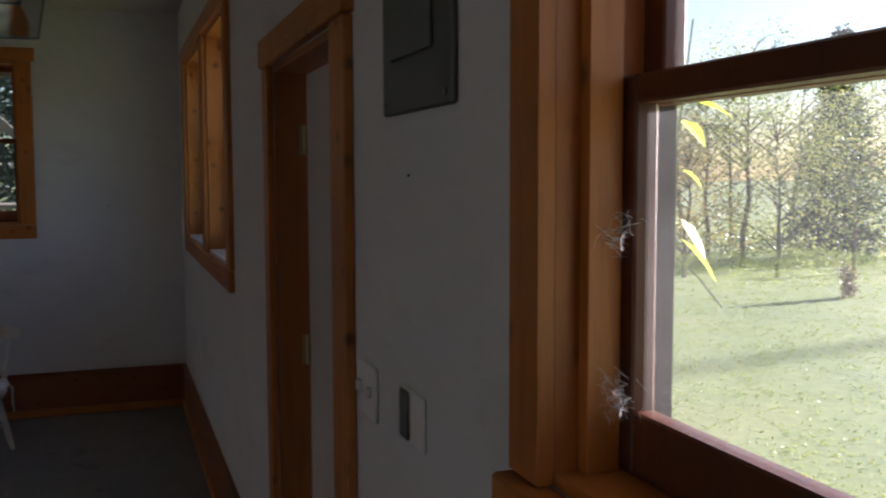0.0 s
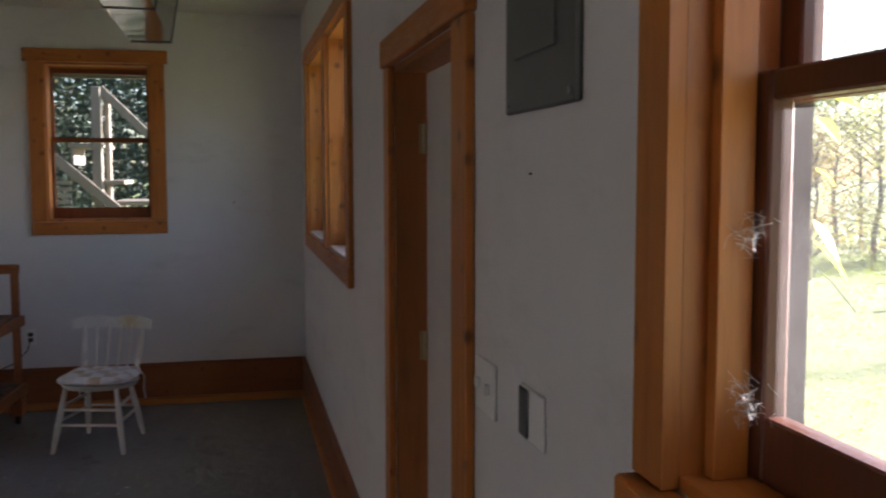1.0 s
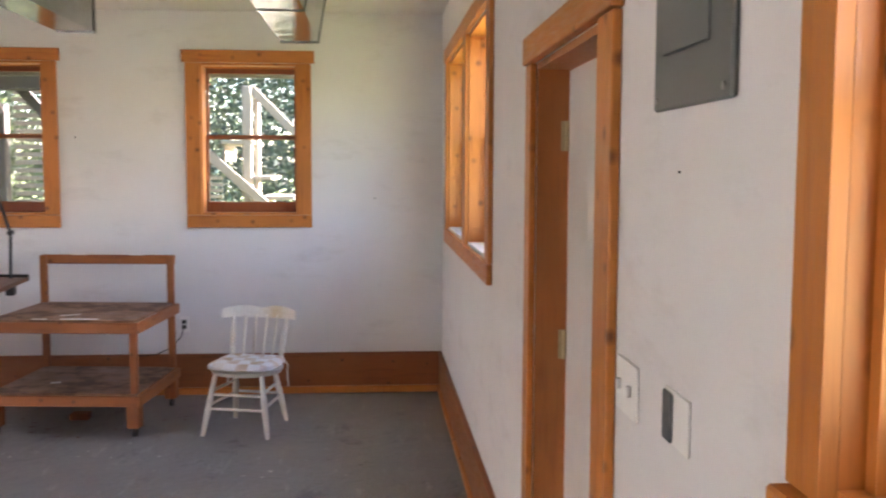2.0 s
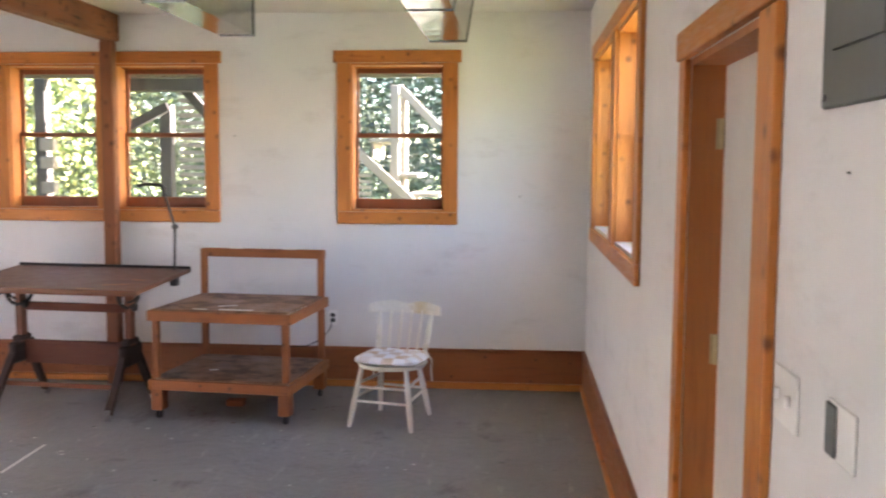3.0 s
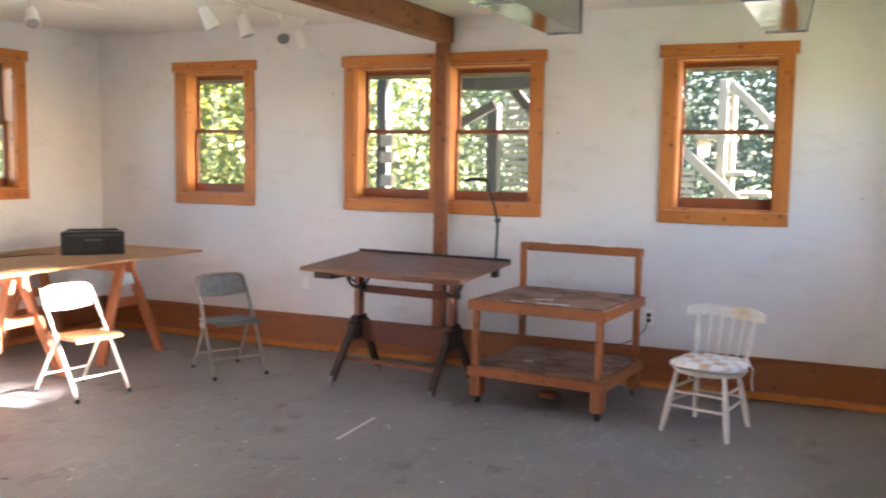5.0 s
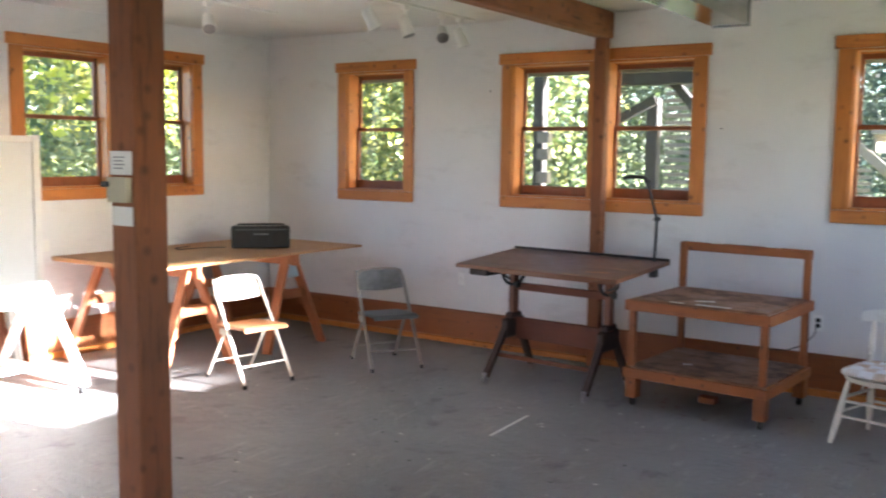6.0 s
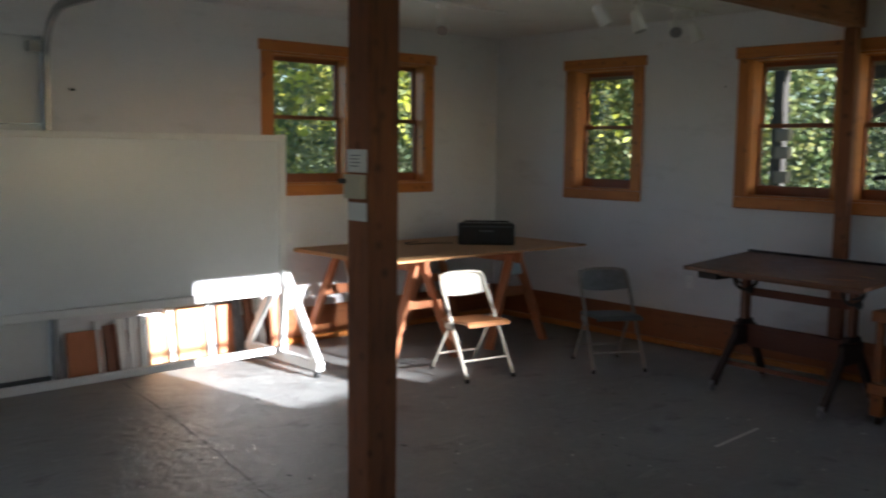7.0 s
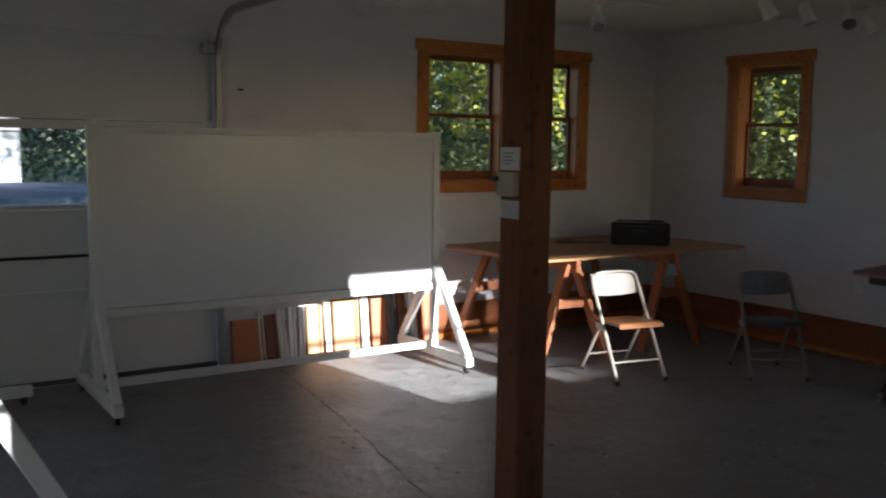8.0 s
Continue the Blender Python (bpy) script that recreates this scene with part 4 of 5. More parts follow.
# ---- rolling whiteboards ----
def whiteboard(m, label, w, reach=0.5, brace=(0.46, 0.74, 0.05)):
    """The board along local x, its face towards local -y; w: half its width."""
    th = thing("rolling_whiteboard", m, label, "whiteboard", "rolling whiteboards")
    face = bar("board", (-w + 0.06, w - 0.06, -0.012, 0.012, 0.62, 1.70), BOARD, th, 0.002, "large plain white writing surface")
    bar("top_rail", (-w + 0.06, w - 0.06, -0.022, 0.022, 1.701, 1.745), WHITE, th, 0.004)
    bar("tray_rail", (-w + 0.06, w - 0.06, -0.035, 0.022, 0.565, 0.619), WHITE, th, 0.004)
    bar("bottom_rail", (-w + 0.06, w - 0.06, -0.02, 0.02, 0.115, 0.165), WHITE, th, 0.004)
    for s in (-1, 1):
        x0, x1 = sorted((s * w, s * (w - 0.058)))
        bar("upright", (x0, x1, -0.022, 0.022, 0.126, 1.75), WHITE, th, 0.004)
        bar("foot", (x0, x1, -reach, reach, 0.056, 0.125), WHITE, th, 0.005)
        for sy in (-1, 1):
            bm = bmesh.new()
            beam(bm, ((x0 + x1) / 2, sy * brace[0], 0.12), ((x0 + x1) / 2, sy * 0.03, brace[1]), 0.06, brace[2], (1, 0, 0))
            part("brace", bm, WHITE, th)
            bm = bmesh.new()
            cx, cy = (x0 + x1) / 2, sy * (reach - 0.05)
            rod(bm, (cx - 0.012, cy, 0.024), (cx + 0.012, cy, 0.024), 0.024, seg=16)
            box(bm, cx - 0.02, cx + 0.02, cy - 0.02, cy + 0.02, 0.045, 0.0555)
            part("caster", bm, BLACK, th, "black swivel caster")
    return th


whiteboard(pose(-6.44, -4.20, 0, 0, 0, 90), "white rolling whiteboard on a wooden frame with casters", 1.27)
whiteboard(pose(-5.06, -6.50, 0, 0, 0, 180), "second white rolling whiteboard on a wooden frame", 1.68, 0.72, (0.50, 1.0, 0.09))

# ---- stack of framed pictures leaning under the window ----
STACK = [(-4.36, 0.25, 0.34, TREST), (-4.14, 0.04, 0.40, WHITE), (-4.08, 0.09, 0.36, DRAFTZ), (-3.98, 0.06, 0.40, WHITE), (-3.91, 0.06, 0.40, PLATE), (-3.83, 0.05, 0.40, WHITE),
         (-3.76, 0.13, 0.40, PLY), (-3.60, 0.05, 0.44, CREAM), (-3.53, 0.22, 0.43, PLY), (-3.28, 0.06, 0.48, WHITE), (-3.19, 0.13, 0.42, TREST), (-3.03, 0.08, 0.46, GREYBACK),
         (-2.92, 0.07, 0.44, DRAFTZ), (-2.82, 0.06, 0.46, WHITE), (-2.72, 0.14, 0.42, TREST)]
lean = random.Random(12)
for y, w, h, mt in STACK:
    th = thing("leaning_canvas", pose(XL + 0.10, y, 0.004, lean.uniform(-1, 6) if w < 0.12 else 0, -6, 0), "framed panel leaning against the wall on the floor", "canvas", "leaning canvases")
    bm = bmesh.new()
    box(bm, -0.012, 0.012, 0, w, 0.012, h, 0.003)
    part("panel", bm, mt, th)
    for a0, a1 in ((0, min(0.02, w * .3)), (w - min(0.02, w * .3), w)):
        bar("stretcher_bar", (0.0125, 0.03, a0, a1, 0.01, h), mt, th, 0.002)
bm = bmesh.new()
box(bm, XL + 0.001, XL + 0.012, -2.56, -2.44, 0.86, 0.95, 0.002)
tagged(part("paper_card", bm, PAPER), "small blank white card stuck on the wall", "paper")
# painted line on the floor
bm = bmesh.new()
beam(bm, (-3.243, -2.14, 0.0012), (-3.264, -1.634, 0.0012), 0.02, 0.002, (0, 0, 1), 0)
tagged(part("floor_tape", bm, PAPER), "short strip of white tape on the floor", "tape")

# ---- outdoors ----
def grass_mat():
    m, t, b = shader("lawn", 0.9)
    v = coords(t, (1, 1, 1))
    c = ramp(t, noise_tex(t, v, 0.35, 6, 0.65), [(0.3, (0.11, 0.16, 0.03)), (0.55, (0.195, 0.235, 0.045)), (0.75, (0.29, 0.27, 0.075))])
    c = mix(t, 0.45, c, ramp(t, noise_tex(t, v, 9, 5, 0.7), [(0.3, (0.09, 0.12, 0.03)), (0.7, (0.28, 0.29, 0.10))]))
    t.links.new(c, b.inputs["Base Color"])
    bump(t, b, noise_tex(t, v, 30, 5), 0.35, 0.02)
    return m


GZ = -0.35
bm = bmesh.new()
bmesh.ops.create_grid(bm, x_segments=300, y_segments=300, size=300)
for v in bm.verts:
    out = 0.64 * (v.co.x + 0.47) + 0.77 * (v.co.y + 6.78)       # distance over the lawn
    far = min(1, max(0, (out - 17.5) / 9)) if v.co.x > 2 else 0
    v.co.z = GZ + 0.25 * noise.noise(v.co * 0.05) * min(1, max(0, (v.co.length - 25) / 30)) - 1.3 * far * far * (3 - 2 * far)
tagged(part("ground", bm, grass_mat()), "wide mown lawn with yellowing grass", "lawn", kind="structure")
LEAVES = {
    "green": leaf_mat("green_leaves", (0.04, 0.06, 0.026), (0.085, 0.11, 0.05), (0.17, 0.19, 0.10)),
    "yellow": leaf_mat("autumn_leaves", (0.045, 0.08, 0.022), (0.12, 0.155, 0.045), (0.27, 0.25, 0.07)),
    "dark": leaf_mat("conifer_needles", (0.008, 0.019, 0.013), (0.017, 0.036, 0.024), (0.042, 0.068, 0.045)),
    # lightened leaf colour that holds haze and sun glare
    "pale": leaf_mat("washed_pale_leaves", (0.17, 0.21, 0.07), (0.28, 0.32, 0.10), (0.44, 0.39, 0.12)),
    "amber": leaf_mat("amber_leaves", (0.20, 0.13, 0.04), (0.32, 0.22, 0.06), (0.30, 0.30, 0.08)),
    "bracken": leaf_mat("bracken_leaves", (0.10, 0.08, 0.04), (0.16, 0.12, 0.06), (0.2, 0.17, 0.08)),
    # yellow-green brightened to hold the sun shining through the leaf
    "sunny": leaf_mat("sunlit_yellow_green_leaf", (0.42, 0.46, 0.05), (0.5, 0.5, 0.06), (0.55, 0.5, 0.1)),
    "lawn": leaf_mat("grass_blades", (0.12, 0.19, 0.02), (0.23, 0.30, 0.035), (0.40, 0.38, 0.08)),
    "rust": leaf_mat("rust_leaves", (0.16, 0.09, 0.03), (0.28, 0.15, 0.05), (0.30, 0.22, 0.07)),
}


def leaf_mesh(name, centres, per, spread, size, mat, seed):
    rng = np.random.default_rng(seed)
    c = np.repeat(np.array(centres), per, axis=0)
    c = c + rng.normal(0, 1, c.shape) * spread
    n = len(c)
    a = rng.normal(0, 1, (n, 3))
    a /= np.linalg.norm(a, axis=1)[:, None]
    b = np.cross(a, rng.normal(0, 1, (n, 3)))
    b /= np.linalg.norm(b, axis=1)[:, None]
    s = size * rng.uniform(0.6, 1.3, (n, 1))
    v = np.stack([c - a * s, c + b * s * 0.55, c + a * s, c - b * s * 0.55], axis=1).reshape(-1, 3)
    me = bpy.data.meshes.new(name)
    me.from_pydata(v.tolist(), [], (np.arange(n * 4).reshape(-1, 4)).tolist())
    me.materials.append(mat)
    return me


def tree(name, m, height, radius, leaf, label, seed, bare=0.3, per=26, size=0.16, clumps=80):
    rnd = random.Random(seed)
    th = thing(name, m, label, "tree", "yard trees")
    bm = bmesh.new()
    top = Vector((rnd.uniform(-0.4, 0.4), rnd.uniform(-0.4, 0.4), height * 0.88))
    tr = 0.010 * height + 0.03
    prev = Vector((0, 0, -0.6))
    trunk = []
    for i in range(1, 7):
        p = Vector((top.x * i / 6 + rnd.uniform(-.12, .12), top.y * i / 6 + rnd.uniform(-.12, .12), top.z * i / 6))
        rod(bm, prev, p, tr * (1 - (i - 1) / 6.5), tr * (1 - i / 6.5), 8)
        trunk.append(p)
        prev = p
    ends = []
    for k in range(26):
        f = rnd.uniform(bare, 0.98)
        i = min(5, int(f * 6))
        base = trunk[i].lerp(trunk[max(0, i - 1)], rnd.random())
        ang = rnd.uniform(0, 6.28)
        ln = radius * (1.1 - 0.55 * f) * rnd.uniform(0.7, 1.1)
        e = base + Vector((math.cos(ang) * ln, math.sin(ang) * ln, ln * rnd.uniform(0.25, 0.9)))
        mid = base.lerp(e, 0.5) + Vector((0, 0, 0.1 * ln))
        rod(bm, base, mid, tr * 0.30, tr * 0.18, 6)
        rod(bm, mid, e, tr * 0.18, tr * 0.05, 5)
        for q in range(3):
            w = mid.lerp(e, rnd.uniform(0.1, 0.9))
            e2 = w + Vector((rnd.uniform(-1, 1), rnd.uniform(-1, 1), rnd.uniform(0, 1))) * ln * 0.4
            rod(bm, w, e2, tr * 0.09, tr * 0.03, 4)
            ends.append(e2)
        ends += [e, mid, base.lerp(e, 0.75)]
    part("trunk", bm, BARK, th)
    cs = [(e + Vector((rnd.gauss(0, 1), rnd.gauss(0, 1), rnd.gauss(0, 0.7))) * radius * 0.22)[:] for e in (rnd.choice(ends) for _ in range(clumps))]
    crown = new("crown", leaf_mesh("crown", cs, per, radius * 0.12, size, LEAVES[leaf], seed))
    crown.parent = th
    return th


def conifer(name, m, height, radius, label, seed, size=0.085, per=34, low=0.08, girth=0.014):
    rnd = random.Random(seed)
    th = thing(name, m, label, "tree", "yard trees")
    bm = bmesh.new()
    rod(bm, (0, 0, -0.6), (0, 0, height), girth * height, 0.02, 8)
    cs = []
    for k in range(130):
        f = rnd.uniform(low, 0.99)
        ang = rnd.uniform(0, 6.28)
        ln = radius * (1 - f) * rnd.uniform(0.7, 1.1) + 0.15
        b = Vector((0, 0, height * f))
        e = b + Vector((math.cos(ang) * ln, math.sin(ang) * ln, -0.25 * ln))
        rod(bm, b, e, 0.03, 0.008, 5)
        cs += [b.lerp(e, q)[:] for q in (0.35, 0.6, 0.8, 1.0)]
    part("trunk", bm, BARK, th)
    crown = new("crown", leaf_mesh("crown", cs, per, 2 * size, size, LEAVES["dark"], seed))
    crown.parent = th
    return th


rnd = random.Random(5)
# pale crowns carry the haze over the lawn in their leaf colour
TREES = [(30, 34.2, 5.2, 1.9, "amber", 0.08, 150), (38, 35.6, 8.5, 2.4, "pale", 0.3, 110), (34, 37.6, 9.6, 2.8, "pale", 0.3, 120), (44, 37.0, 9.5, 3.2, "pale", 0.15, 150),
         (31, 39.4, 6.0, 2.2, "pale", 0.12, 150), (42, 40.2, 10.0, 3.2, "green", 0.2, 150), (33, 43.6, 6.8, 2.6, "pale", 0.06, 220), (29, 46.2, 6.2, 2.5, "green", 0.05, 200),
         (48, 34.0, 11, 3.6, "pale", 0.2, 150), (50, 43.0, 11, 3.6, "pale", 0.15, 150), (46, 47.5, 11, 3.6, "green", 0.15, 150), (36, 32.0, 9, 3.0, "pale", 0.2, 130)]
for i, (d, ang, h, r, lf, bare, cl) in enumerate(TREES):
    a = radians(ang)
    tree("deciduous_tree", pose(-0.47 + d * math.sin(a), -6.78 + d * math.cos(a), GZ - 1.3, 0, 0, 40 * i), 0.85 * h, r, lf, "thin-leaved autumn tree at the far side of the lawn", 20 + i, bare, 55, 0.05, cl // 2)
conifer("conifer_tree", pose(-0.47 + 39 * math.sin(radians(42.6)), -6.78 + 39 * math.cos(radians(42.6)), GZ - 1.3), 8.6, 2.3, "tall dark conifer at the edge of the lawn", 60)
# out-of-view conifer added to block part of the sun through window_5
conifer("conifer_tree", pose(80.0, 11.97, GZ - 1.3), 36.0, 4.3, "unseen tall conifer added to shade part of the sun into window_5", 61, 0.16, 90, 0.61, 0.006)


def shrubs(name, spots, leaf, per, spread, size, label, seed):
    me = leaf_mesh(name, spots, per, spread, size, LEAVES[leaf], seed)
    return tagged(new(name, me), label, "shrubs", kind="stuff")


def belt(n, x, y, z):
    return [(rnd.uniform(*x), rnd.uniform(*y), rnd.uniform(*z)) for _ in range(n)]


shrubs("shrub_belt", [(-0.47 + d * math.sin(a), -6.78 + d * math.cos(a), GZ - 1.3 + rnd.uniform(-0.1, 1.0) * rnd.uniform(0.3, 1)) for d, a in ((rnd.uniform(34, 52), radians(rnd.uniform(28, 52))) for _ in range(260))], "pale", 40, 0.5, 0.09, "loose pale shrubs along the edge of the lawn", 71)
shrubs("lawn_tufts", [(x, y, GZ + 0.0) for x, y in ((rnd.uniform(1.5, 17), rnd.uniform(-5, 13)) for _ in range(15000))], "lawn", 7, (0.10, 0.10, 0.006), 0.014, "short yellow-green grass tufts on the lawn", 81)
shrubs("lawn_shrub", [(10.55 + rnd.gauss(0, .04), 4.9 + rnd.gauss(0, .04), GZ + 0.05 + 0.08 * k) for k in range(6)], "bracken", 60, 0.06, 0.035, "small withered brown shrub on the lawn", 79)
shrubs("vine_thicket", belt(620, (-15, -9.6), (-1.9, 9), (2.0, 5.5)), "yellow", 80, 0.35, 0.06, "bright yellow-green leafy thicket beside the building", 72)
shrubs("vine_tangle", belt(60, (-13, -10), (-1.0, 4.5), (1.2, 2.0)), "green", 70, 0.30, 0.06, "dark green tangle below the bright vines", 83)
# brightly coloured leaves and an added hedge stand for the sunlit view
shrubs("broad_leaves", belt(140, (-12.5, -10), (-0.5, 4.5), (1.9, 3.4)), "sunny", 12, 0.28, 0.085, "large yellow-green leaves among the vines, sunlight put into their colour", 84)
shrubs("pale_hedge", belt(360, (-16.5, -14.5), (1.5, 10), (-0.3, 2.0)), "pale", 80, 0.30, 0.06, "pale hedge added for the bright sunlit ground behind the vines", 85)
shrubs("backing_thicket", belt(500, (-26, -16), (2.5, 26), (-0.3, 9)), "green", 50, 0.7, 0.13, "deep green woodland beside the building", 78)
shrubs("leafy_thicket", belt(1000, (-22, -3.2), (6.5, 12), (0, 6.0)), "green", 90, 0.4, 0.05, "green leafy thicket behind the porch", 73)
shrubs("autumn_thicket", belt(260, (-14, -6.0), (4.5, 6.5), (0, 4.5)), "yellow", 90, 0.35, 0.045, "yellow-green leaves close behind the porch", 77)
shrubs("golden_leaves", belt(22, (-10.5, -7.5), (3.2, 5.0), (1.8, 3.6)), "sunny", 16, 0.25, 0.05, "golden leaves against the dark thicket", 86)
shrubs("woodland", belt(1300, (-40, 8), (14, 24), (-0.3, 13)), "dark", 60, 0.8, 0.15, "dark woodland behind the building", 76)
shrubs("evergreen_thicket", belt(700, (-4, 4), (7, 11), (-0.2, 6.5)), "dark", 90, 0.4, 0.05, "dark evergreen branches behind the stairs", 74)
shrubs("roadside_hedge", belt(500, (-52, -44), (-14, 12), (0.3, 6)), "dark", 60, 0.8, 0.16, "dark roadside hedge beyond the road", 75)
bm = bmesh.new()
box(bm, -42, -31, -80, 60, GZ - 0.4, GZ + 0.20)
# the blue is the sky's reflection, put into the base colour
tagged(part("road", bm, plain("asphalt", (0.045, 0.064, 0.105), 0.75, var=0.15, scale=2)), "grey asphalt road with the sky's blue reflection in its colour", "road", kind="structure")

SHED = plain("weathered_white_siding", (0.30, 0.31, 0.31), 0.7, var=0.12, scale=2)
sh = thing("roadside_shed", pose(-43.2, -1.5, GZ), "small weathered white shed with a dark eave beyond the road", "shed")
bar("wall", (-0.75, 0.75, -1.3, 1.3, 0.0, 2.25), SHED, sh, 0.01)
bar("eave", (-0.8, 0.8, -1.35, 1.35, 2.251, 2.33), IRON, sh, 0.005)
bar("gable", (-0.75, 0.75, -1.3, 1.3, 2.331, 3.0), SHED, sh, 0.01)

# porch behind the back wall
pr = thing("porch", pose(0, 0, 0), "weathered timber porch with posts, braces and a roof edge", "porch", kind="structure")
# porch timbers in DARKWOOD carry their shade in the colour
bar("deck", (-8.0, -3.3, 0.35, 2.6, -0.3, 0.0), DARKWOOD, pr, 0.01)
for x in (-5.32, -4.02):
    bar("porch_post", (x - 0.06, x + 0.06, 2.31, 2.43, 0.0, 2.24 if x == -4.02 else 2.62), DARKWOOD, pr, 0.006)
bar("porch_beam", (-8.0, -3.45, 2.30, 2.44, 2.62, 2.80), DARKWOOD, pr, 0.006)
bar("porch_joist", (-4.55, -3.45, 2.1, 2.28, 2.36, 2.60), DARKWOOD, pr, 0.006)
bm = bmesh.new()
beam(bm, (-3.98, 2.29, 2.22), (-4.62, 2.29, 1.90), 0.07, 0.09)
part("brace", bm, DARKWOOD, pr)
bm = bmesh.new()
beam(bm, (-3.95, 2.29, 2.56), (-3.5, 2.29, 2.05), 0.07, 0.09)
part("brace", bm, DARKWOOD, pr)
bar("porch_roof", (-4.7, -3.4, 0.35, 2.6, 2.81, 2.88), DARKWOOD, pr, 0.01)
for z in (1.35, 1.60, 1.78):
    bar("rail_block", (-5.27, -5.13, 2.20, 2.30, z, z + 0.12), PALEWOOD, pr, 0.006)
# slatted side screen of the porch
sc = thing("slat_screen", pose(0, 0, 0), "weathered slatted screen at the side of the porch", "screen")
for i in range(17):
    bar("slat", (-3.95, -3.55, 2.50, 2.52, 1.15 + 0.075 * i, 1.19 + 0.075 * i), GREYWOODX, sc, 0.002)
bar("screen_post", (-3.54, -3.48, 2.49, 2.55, 0.0, 2.6), GREYWOOD, sc, 0.004)

# outside stair seen through the single window
st = thing("outdoor_stair", pose(0, 0, 0), "bleached wooden stair with a newel post and handrail", "stair")
bar("newel", (-1.80, -1.71, 2.62, 2.71, -0.3, 2.46), PALEWOOD, st, 0.008)
bar("inner_post", (-1.69, -1.64, 2.70, 2.78, -0.3, 2.40), PALEWOOD, st, 0.008)
bm = bmesh.new()
beam(bm, (-1.72, 2.66, 2.44), (-0.9, 2.66, 1.62), 0.05, 0.08)
part("handrail", bm, PALEWOOD, st)
bm = bmesh.new()
beam(bm, (-2.15, 2.60, 1.80), (-1.35, 2.60, 1.08), 0.05, 0.09)
part("stringer", bm, PALEWOOD, st)
for i, (x0, z) in enumerate(((-2.02, 1.88), (-1.84, 1.53), (-1.62, 1.33), (-1.40, 1.13), (-1.18, 0.93))):
    bar("tread", (x0, x0 + 0.33, 2.63, 3.4, z, z + 0.04), PALEWOOD, st, 0.006)
    bar("riser", (x0 + 0.02, x0 + 0.04, 2.66, 3.4, z - 0.16, z - 0.002), PALEWOOD, st, 0.003)
# slatted fence beside the stair
fn = thing("slat_fence", pose(0, 0, 0), "weathered slatted fence panel beside the stair", "fence")
for i in range(9):
    bar("slat", (-2.125, -1.98, 2.50, 2.52, 1.05 + 0.06 * i, 1.085 + 0.06 * i), PALEWOOD, fn, 0.002)
bar("fence_post", (-2.18, -2.12, 2.49, 2.55, -0.4, 1.7), PALEWOOD, fn, 0.004)
# leggy plant just outside the lawn window
vp = thing("garden_plant", pose(0.62, -5.165, GZ), "leggy garden plant with large yellow-green leaves outside the window", "plant")
bm = bmesh.new()
tube(bm, [(0, 0, -0.05), (0.02, -0.02, 0.8), (-0.02, 0.0, 1.5), (0.0, 0.02, 2.05), (0.02, 0.0, 2.3)], 0.0025, 6)
tube(bm, [(-0.01, 0.0, 1.82), (0.03, -0.02, 1.78), (0.07, -0.045, 1.72)], 0.002, 6)
part("stem", bm, LEAVES["green"], vp)
rv = random.Random(4)
for z, turn, ln, droop in ((2.14, 5.6, 0.10, -0.15), (2.10, 5.0, 0.07, -0.7), (2.0, 6.0, 0.05, -0.6), (1.90, 5.4, 0.09, -1.3), (1.86, 5.9, 0.10, -0.9), (1.45, 3.0, 0.08, -0.4), (1.2, 1.0, 0.09, -0.3), (0.9, 4.4, 0.10, -0.4)):
    bm = bmesh.new()
    d, sd = Vector((math.cos(turn), math.sin(turn), droop)).normalized(), Vector((-math.sin(turn), math.cos(turn), 0))
    mids = [bm.verts.new(Vector((0, 0, z)) + d * ln * f + Vector((0, 0, -0.25 * ln * f * f))) for f in (0, 0.3, 0.65, 1)]
    for s_ in (-1, 1):
        e = [bm.verts.new(mids[k].co + sd * s_ * ln * wd + Vector((0, 0, 0.08 * ln))) for k, wd in ((1, 0.36), (2, 0.28))]
        bm.faces.new((mids[0], mids[1], e[0])), bm.faces.new((mids[1], mids[2], e[1], e[0])), bm.faces.new((mids[2], mids[3], e[1]))
    part("leaf", bm, LEAVES["sunny"], vp)

# cobwebs in the corner of the lawn window
rw = random.Random(9)
for z0, spread, n in ((1.392, 0.022, 60), (1.575, 0.02, 40)):
    bm = bmesh.new()
    for k in range(n):
        c = Vector((0.066 + rw.gauss(0, 0.008), -5.868 - abs(rw.gauss(0, 0.012)), z0 + rw.gauss(0, spread * 0.6)))
        e = c + Vector((rw.uniform(-0.02, 0.0), rw.uniform(-0.02, 0.02), rw.uniform(-spread, spread)))
        tube(bm, [c, c.lerp(e, 0.5) + Vector((-0.003, 0.002, 0.003)), e], rw.uniform(0.0001, 0.0003), 4)
    tagged(part("cobweb", bm, PAPER), "dusty white cobweb in the window corner", "cobweb", "cobwebs", kind="stuff")

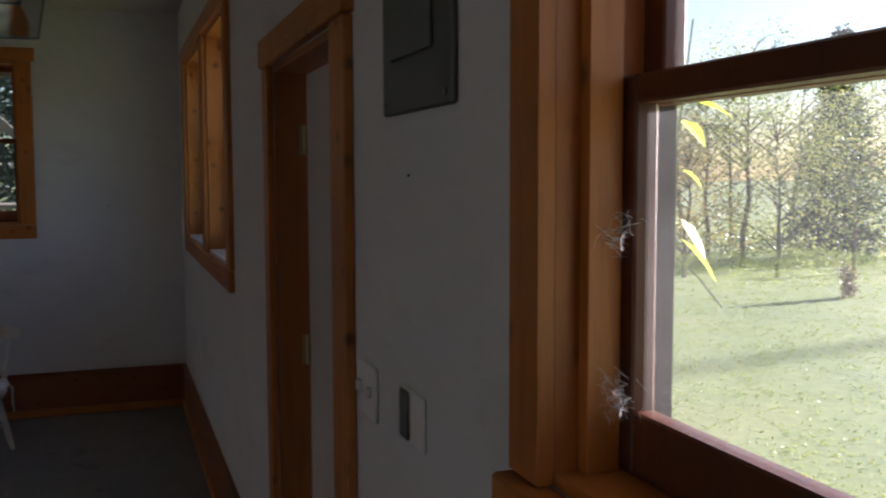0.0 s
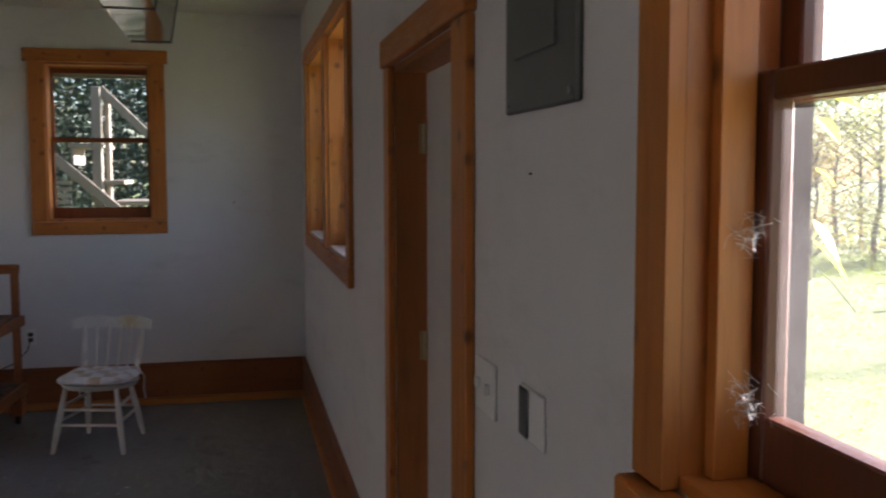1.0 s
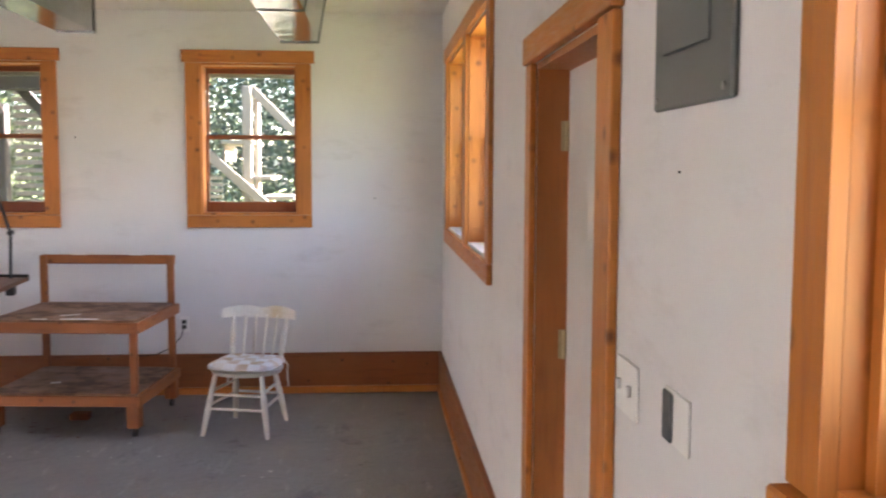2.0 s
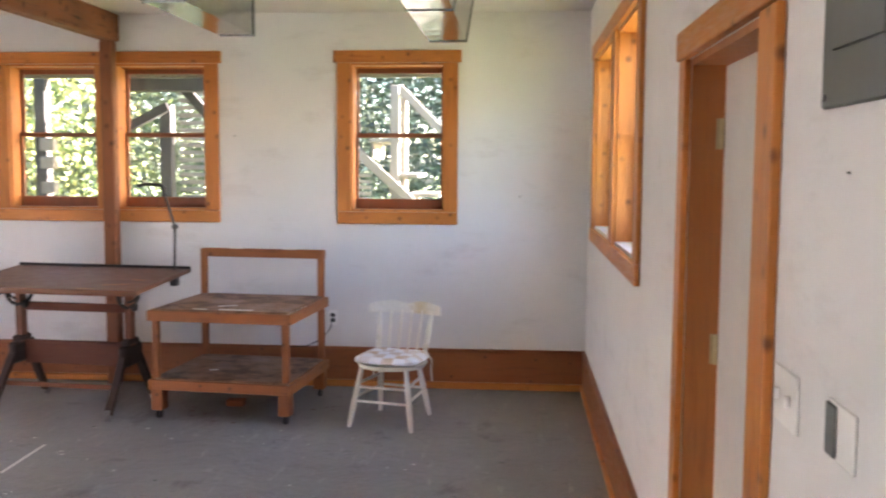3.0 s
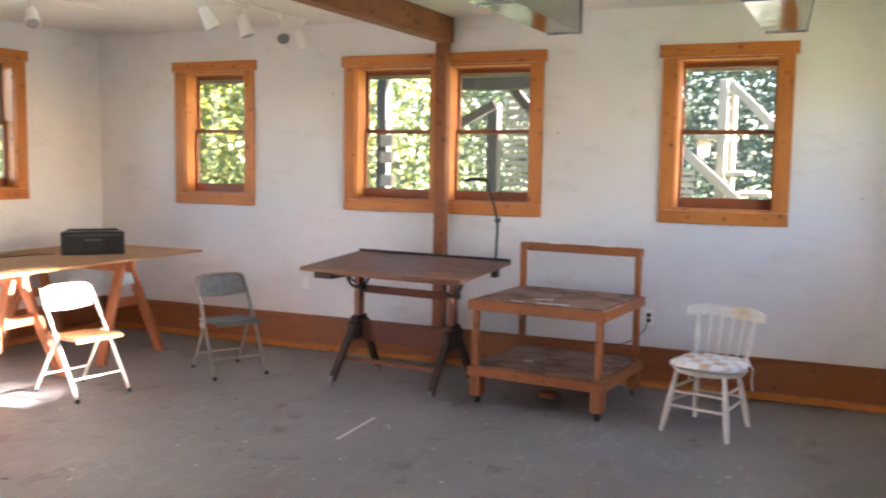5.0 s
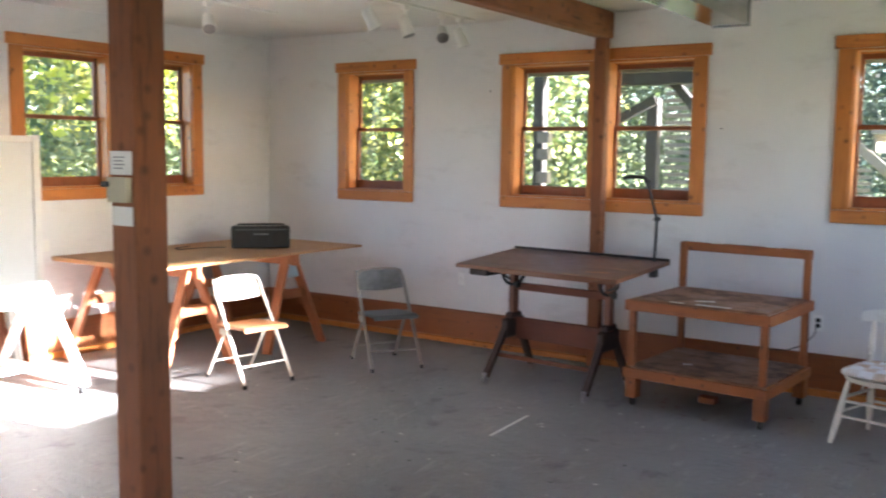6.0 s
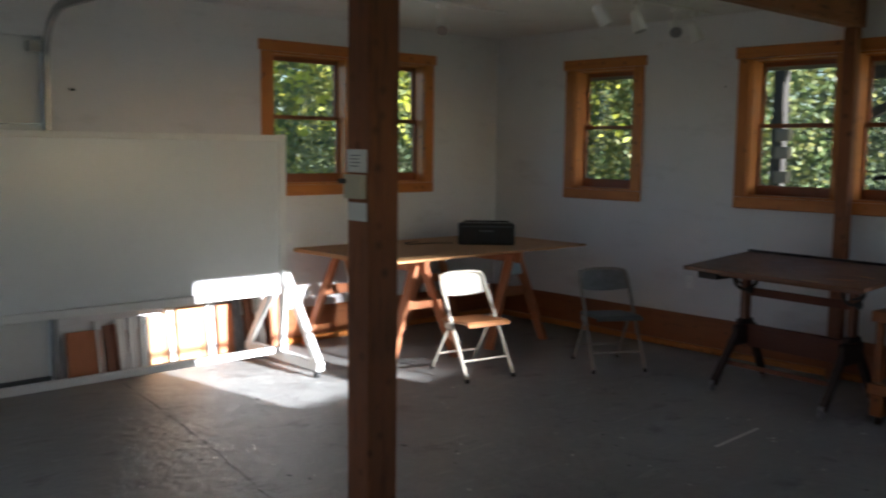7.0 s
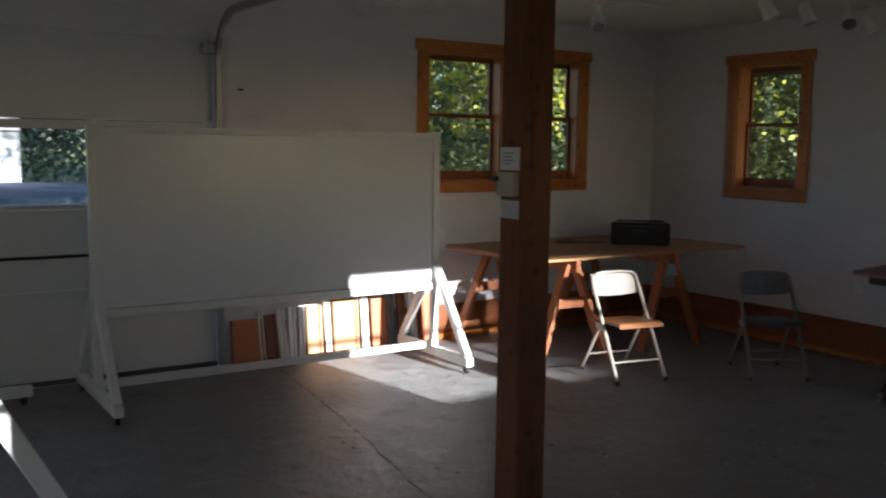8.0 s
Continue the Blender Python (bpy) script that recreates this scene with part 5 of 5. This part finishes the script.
# control joint, chips and litter on the floor
rj = random.Random(8)
JOINT = [(-7.0, -4.05), (-6.0, -4.17), (-5.1, -4.30), (-4.3, -4.45), (-3.6, -4.52), (-1.0, -4.9)]
bm = bmesh.new()
for (ax, ay), (bx, by) in zip(JOINT, JOINT[1:]):
    n = int(abs(bx - ax) / 0.06)
    pts = [(ax + (bx - ax) * k / n, ay + (by - ay) * k / n + (rj.gauss(0, 0.003) if 0 < k < n else 0), 0.0008) for k in range(n + 1)]
    for p, q in zip(pts, pts[1:]):
        if rj.random() < 0.85:
            beam(bm, p, q, rj.uniform(0.002, 0.008), 0.0014 + rj.uniform(0, 0.0006), (0, 0, 1), 0)
tagged(part("floor_joint", bm, plain("joint_dirt", (0.15, 0.145, 0.14), 0.85, var=0.3, scale=20)), "dark dirty joint running across the concrete floor", "floor joint", kind="structure")
rf = random.Random(21)


def litter(name, n, xr, yr, smin, smax, mat, label):
    bm = bmesh.new()
    for k in range(n):
        c = Vector((rf.uniform(*xr), rf.uniform(*yr), 0.0006))
        a, r = rf.uniform(0, 6.28), rf.uniform(smin, smax)
        m = [c + Vector((math.cos(a + q * 1.05) * r * rf.uniform(0.35, 1.0) * 1.5, math.sin(a + q * 1.05) * r * rf.uniform(0.3, 0.8), 0)) for q in range(6)]
        lo = [bm.verts.new(v) for v in m]
        hi = [bm.verts.new(v + Vector((0, 0, 0.0016))) for v in m]
        bm.faces.new(lo[::-1]), bm.faces.new(hi)
        for q in range(6):
            bm.faces.new((lo[q], lo[(q + 1) % 6], hi[(q + 1) % 6], hi[q]))
    tagged(part(name, bm, mat), label, "floor marks", kind="stuff")


litter("floor_chips", 60, (-6.3, -0.4), (-4.6, -0.9), 0.004, 0.022, GREYSEAT, "small dark chips and scuffs scattered over the floor")
litter("paint_flecks", 80, (-5.4, -0.6), (-4.4, -1.2), 0.003, 0.012, PAPER, "tiny pale paint flecks on the floor")
litter("dry_leaves", 14, (-2.9, -1.7), (-1.1, -0.4), 0.008, 0.02, DRAFT, "a few dry brown leaf scraps under the cart")
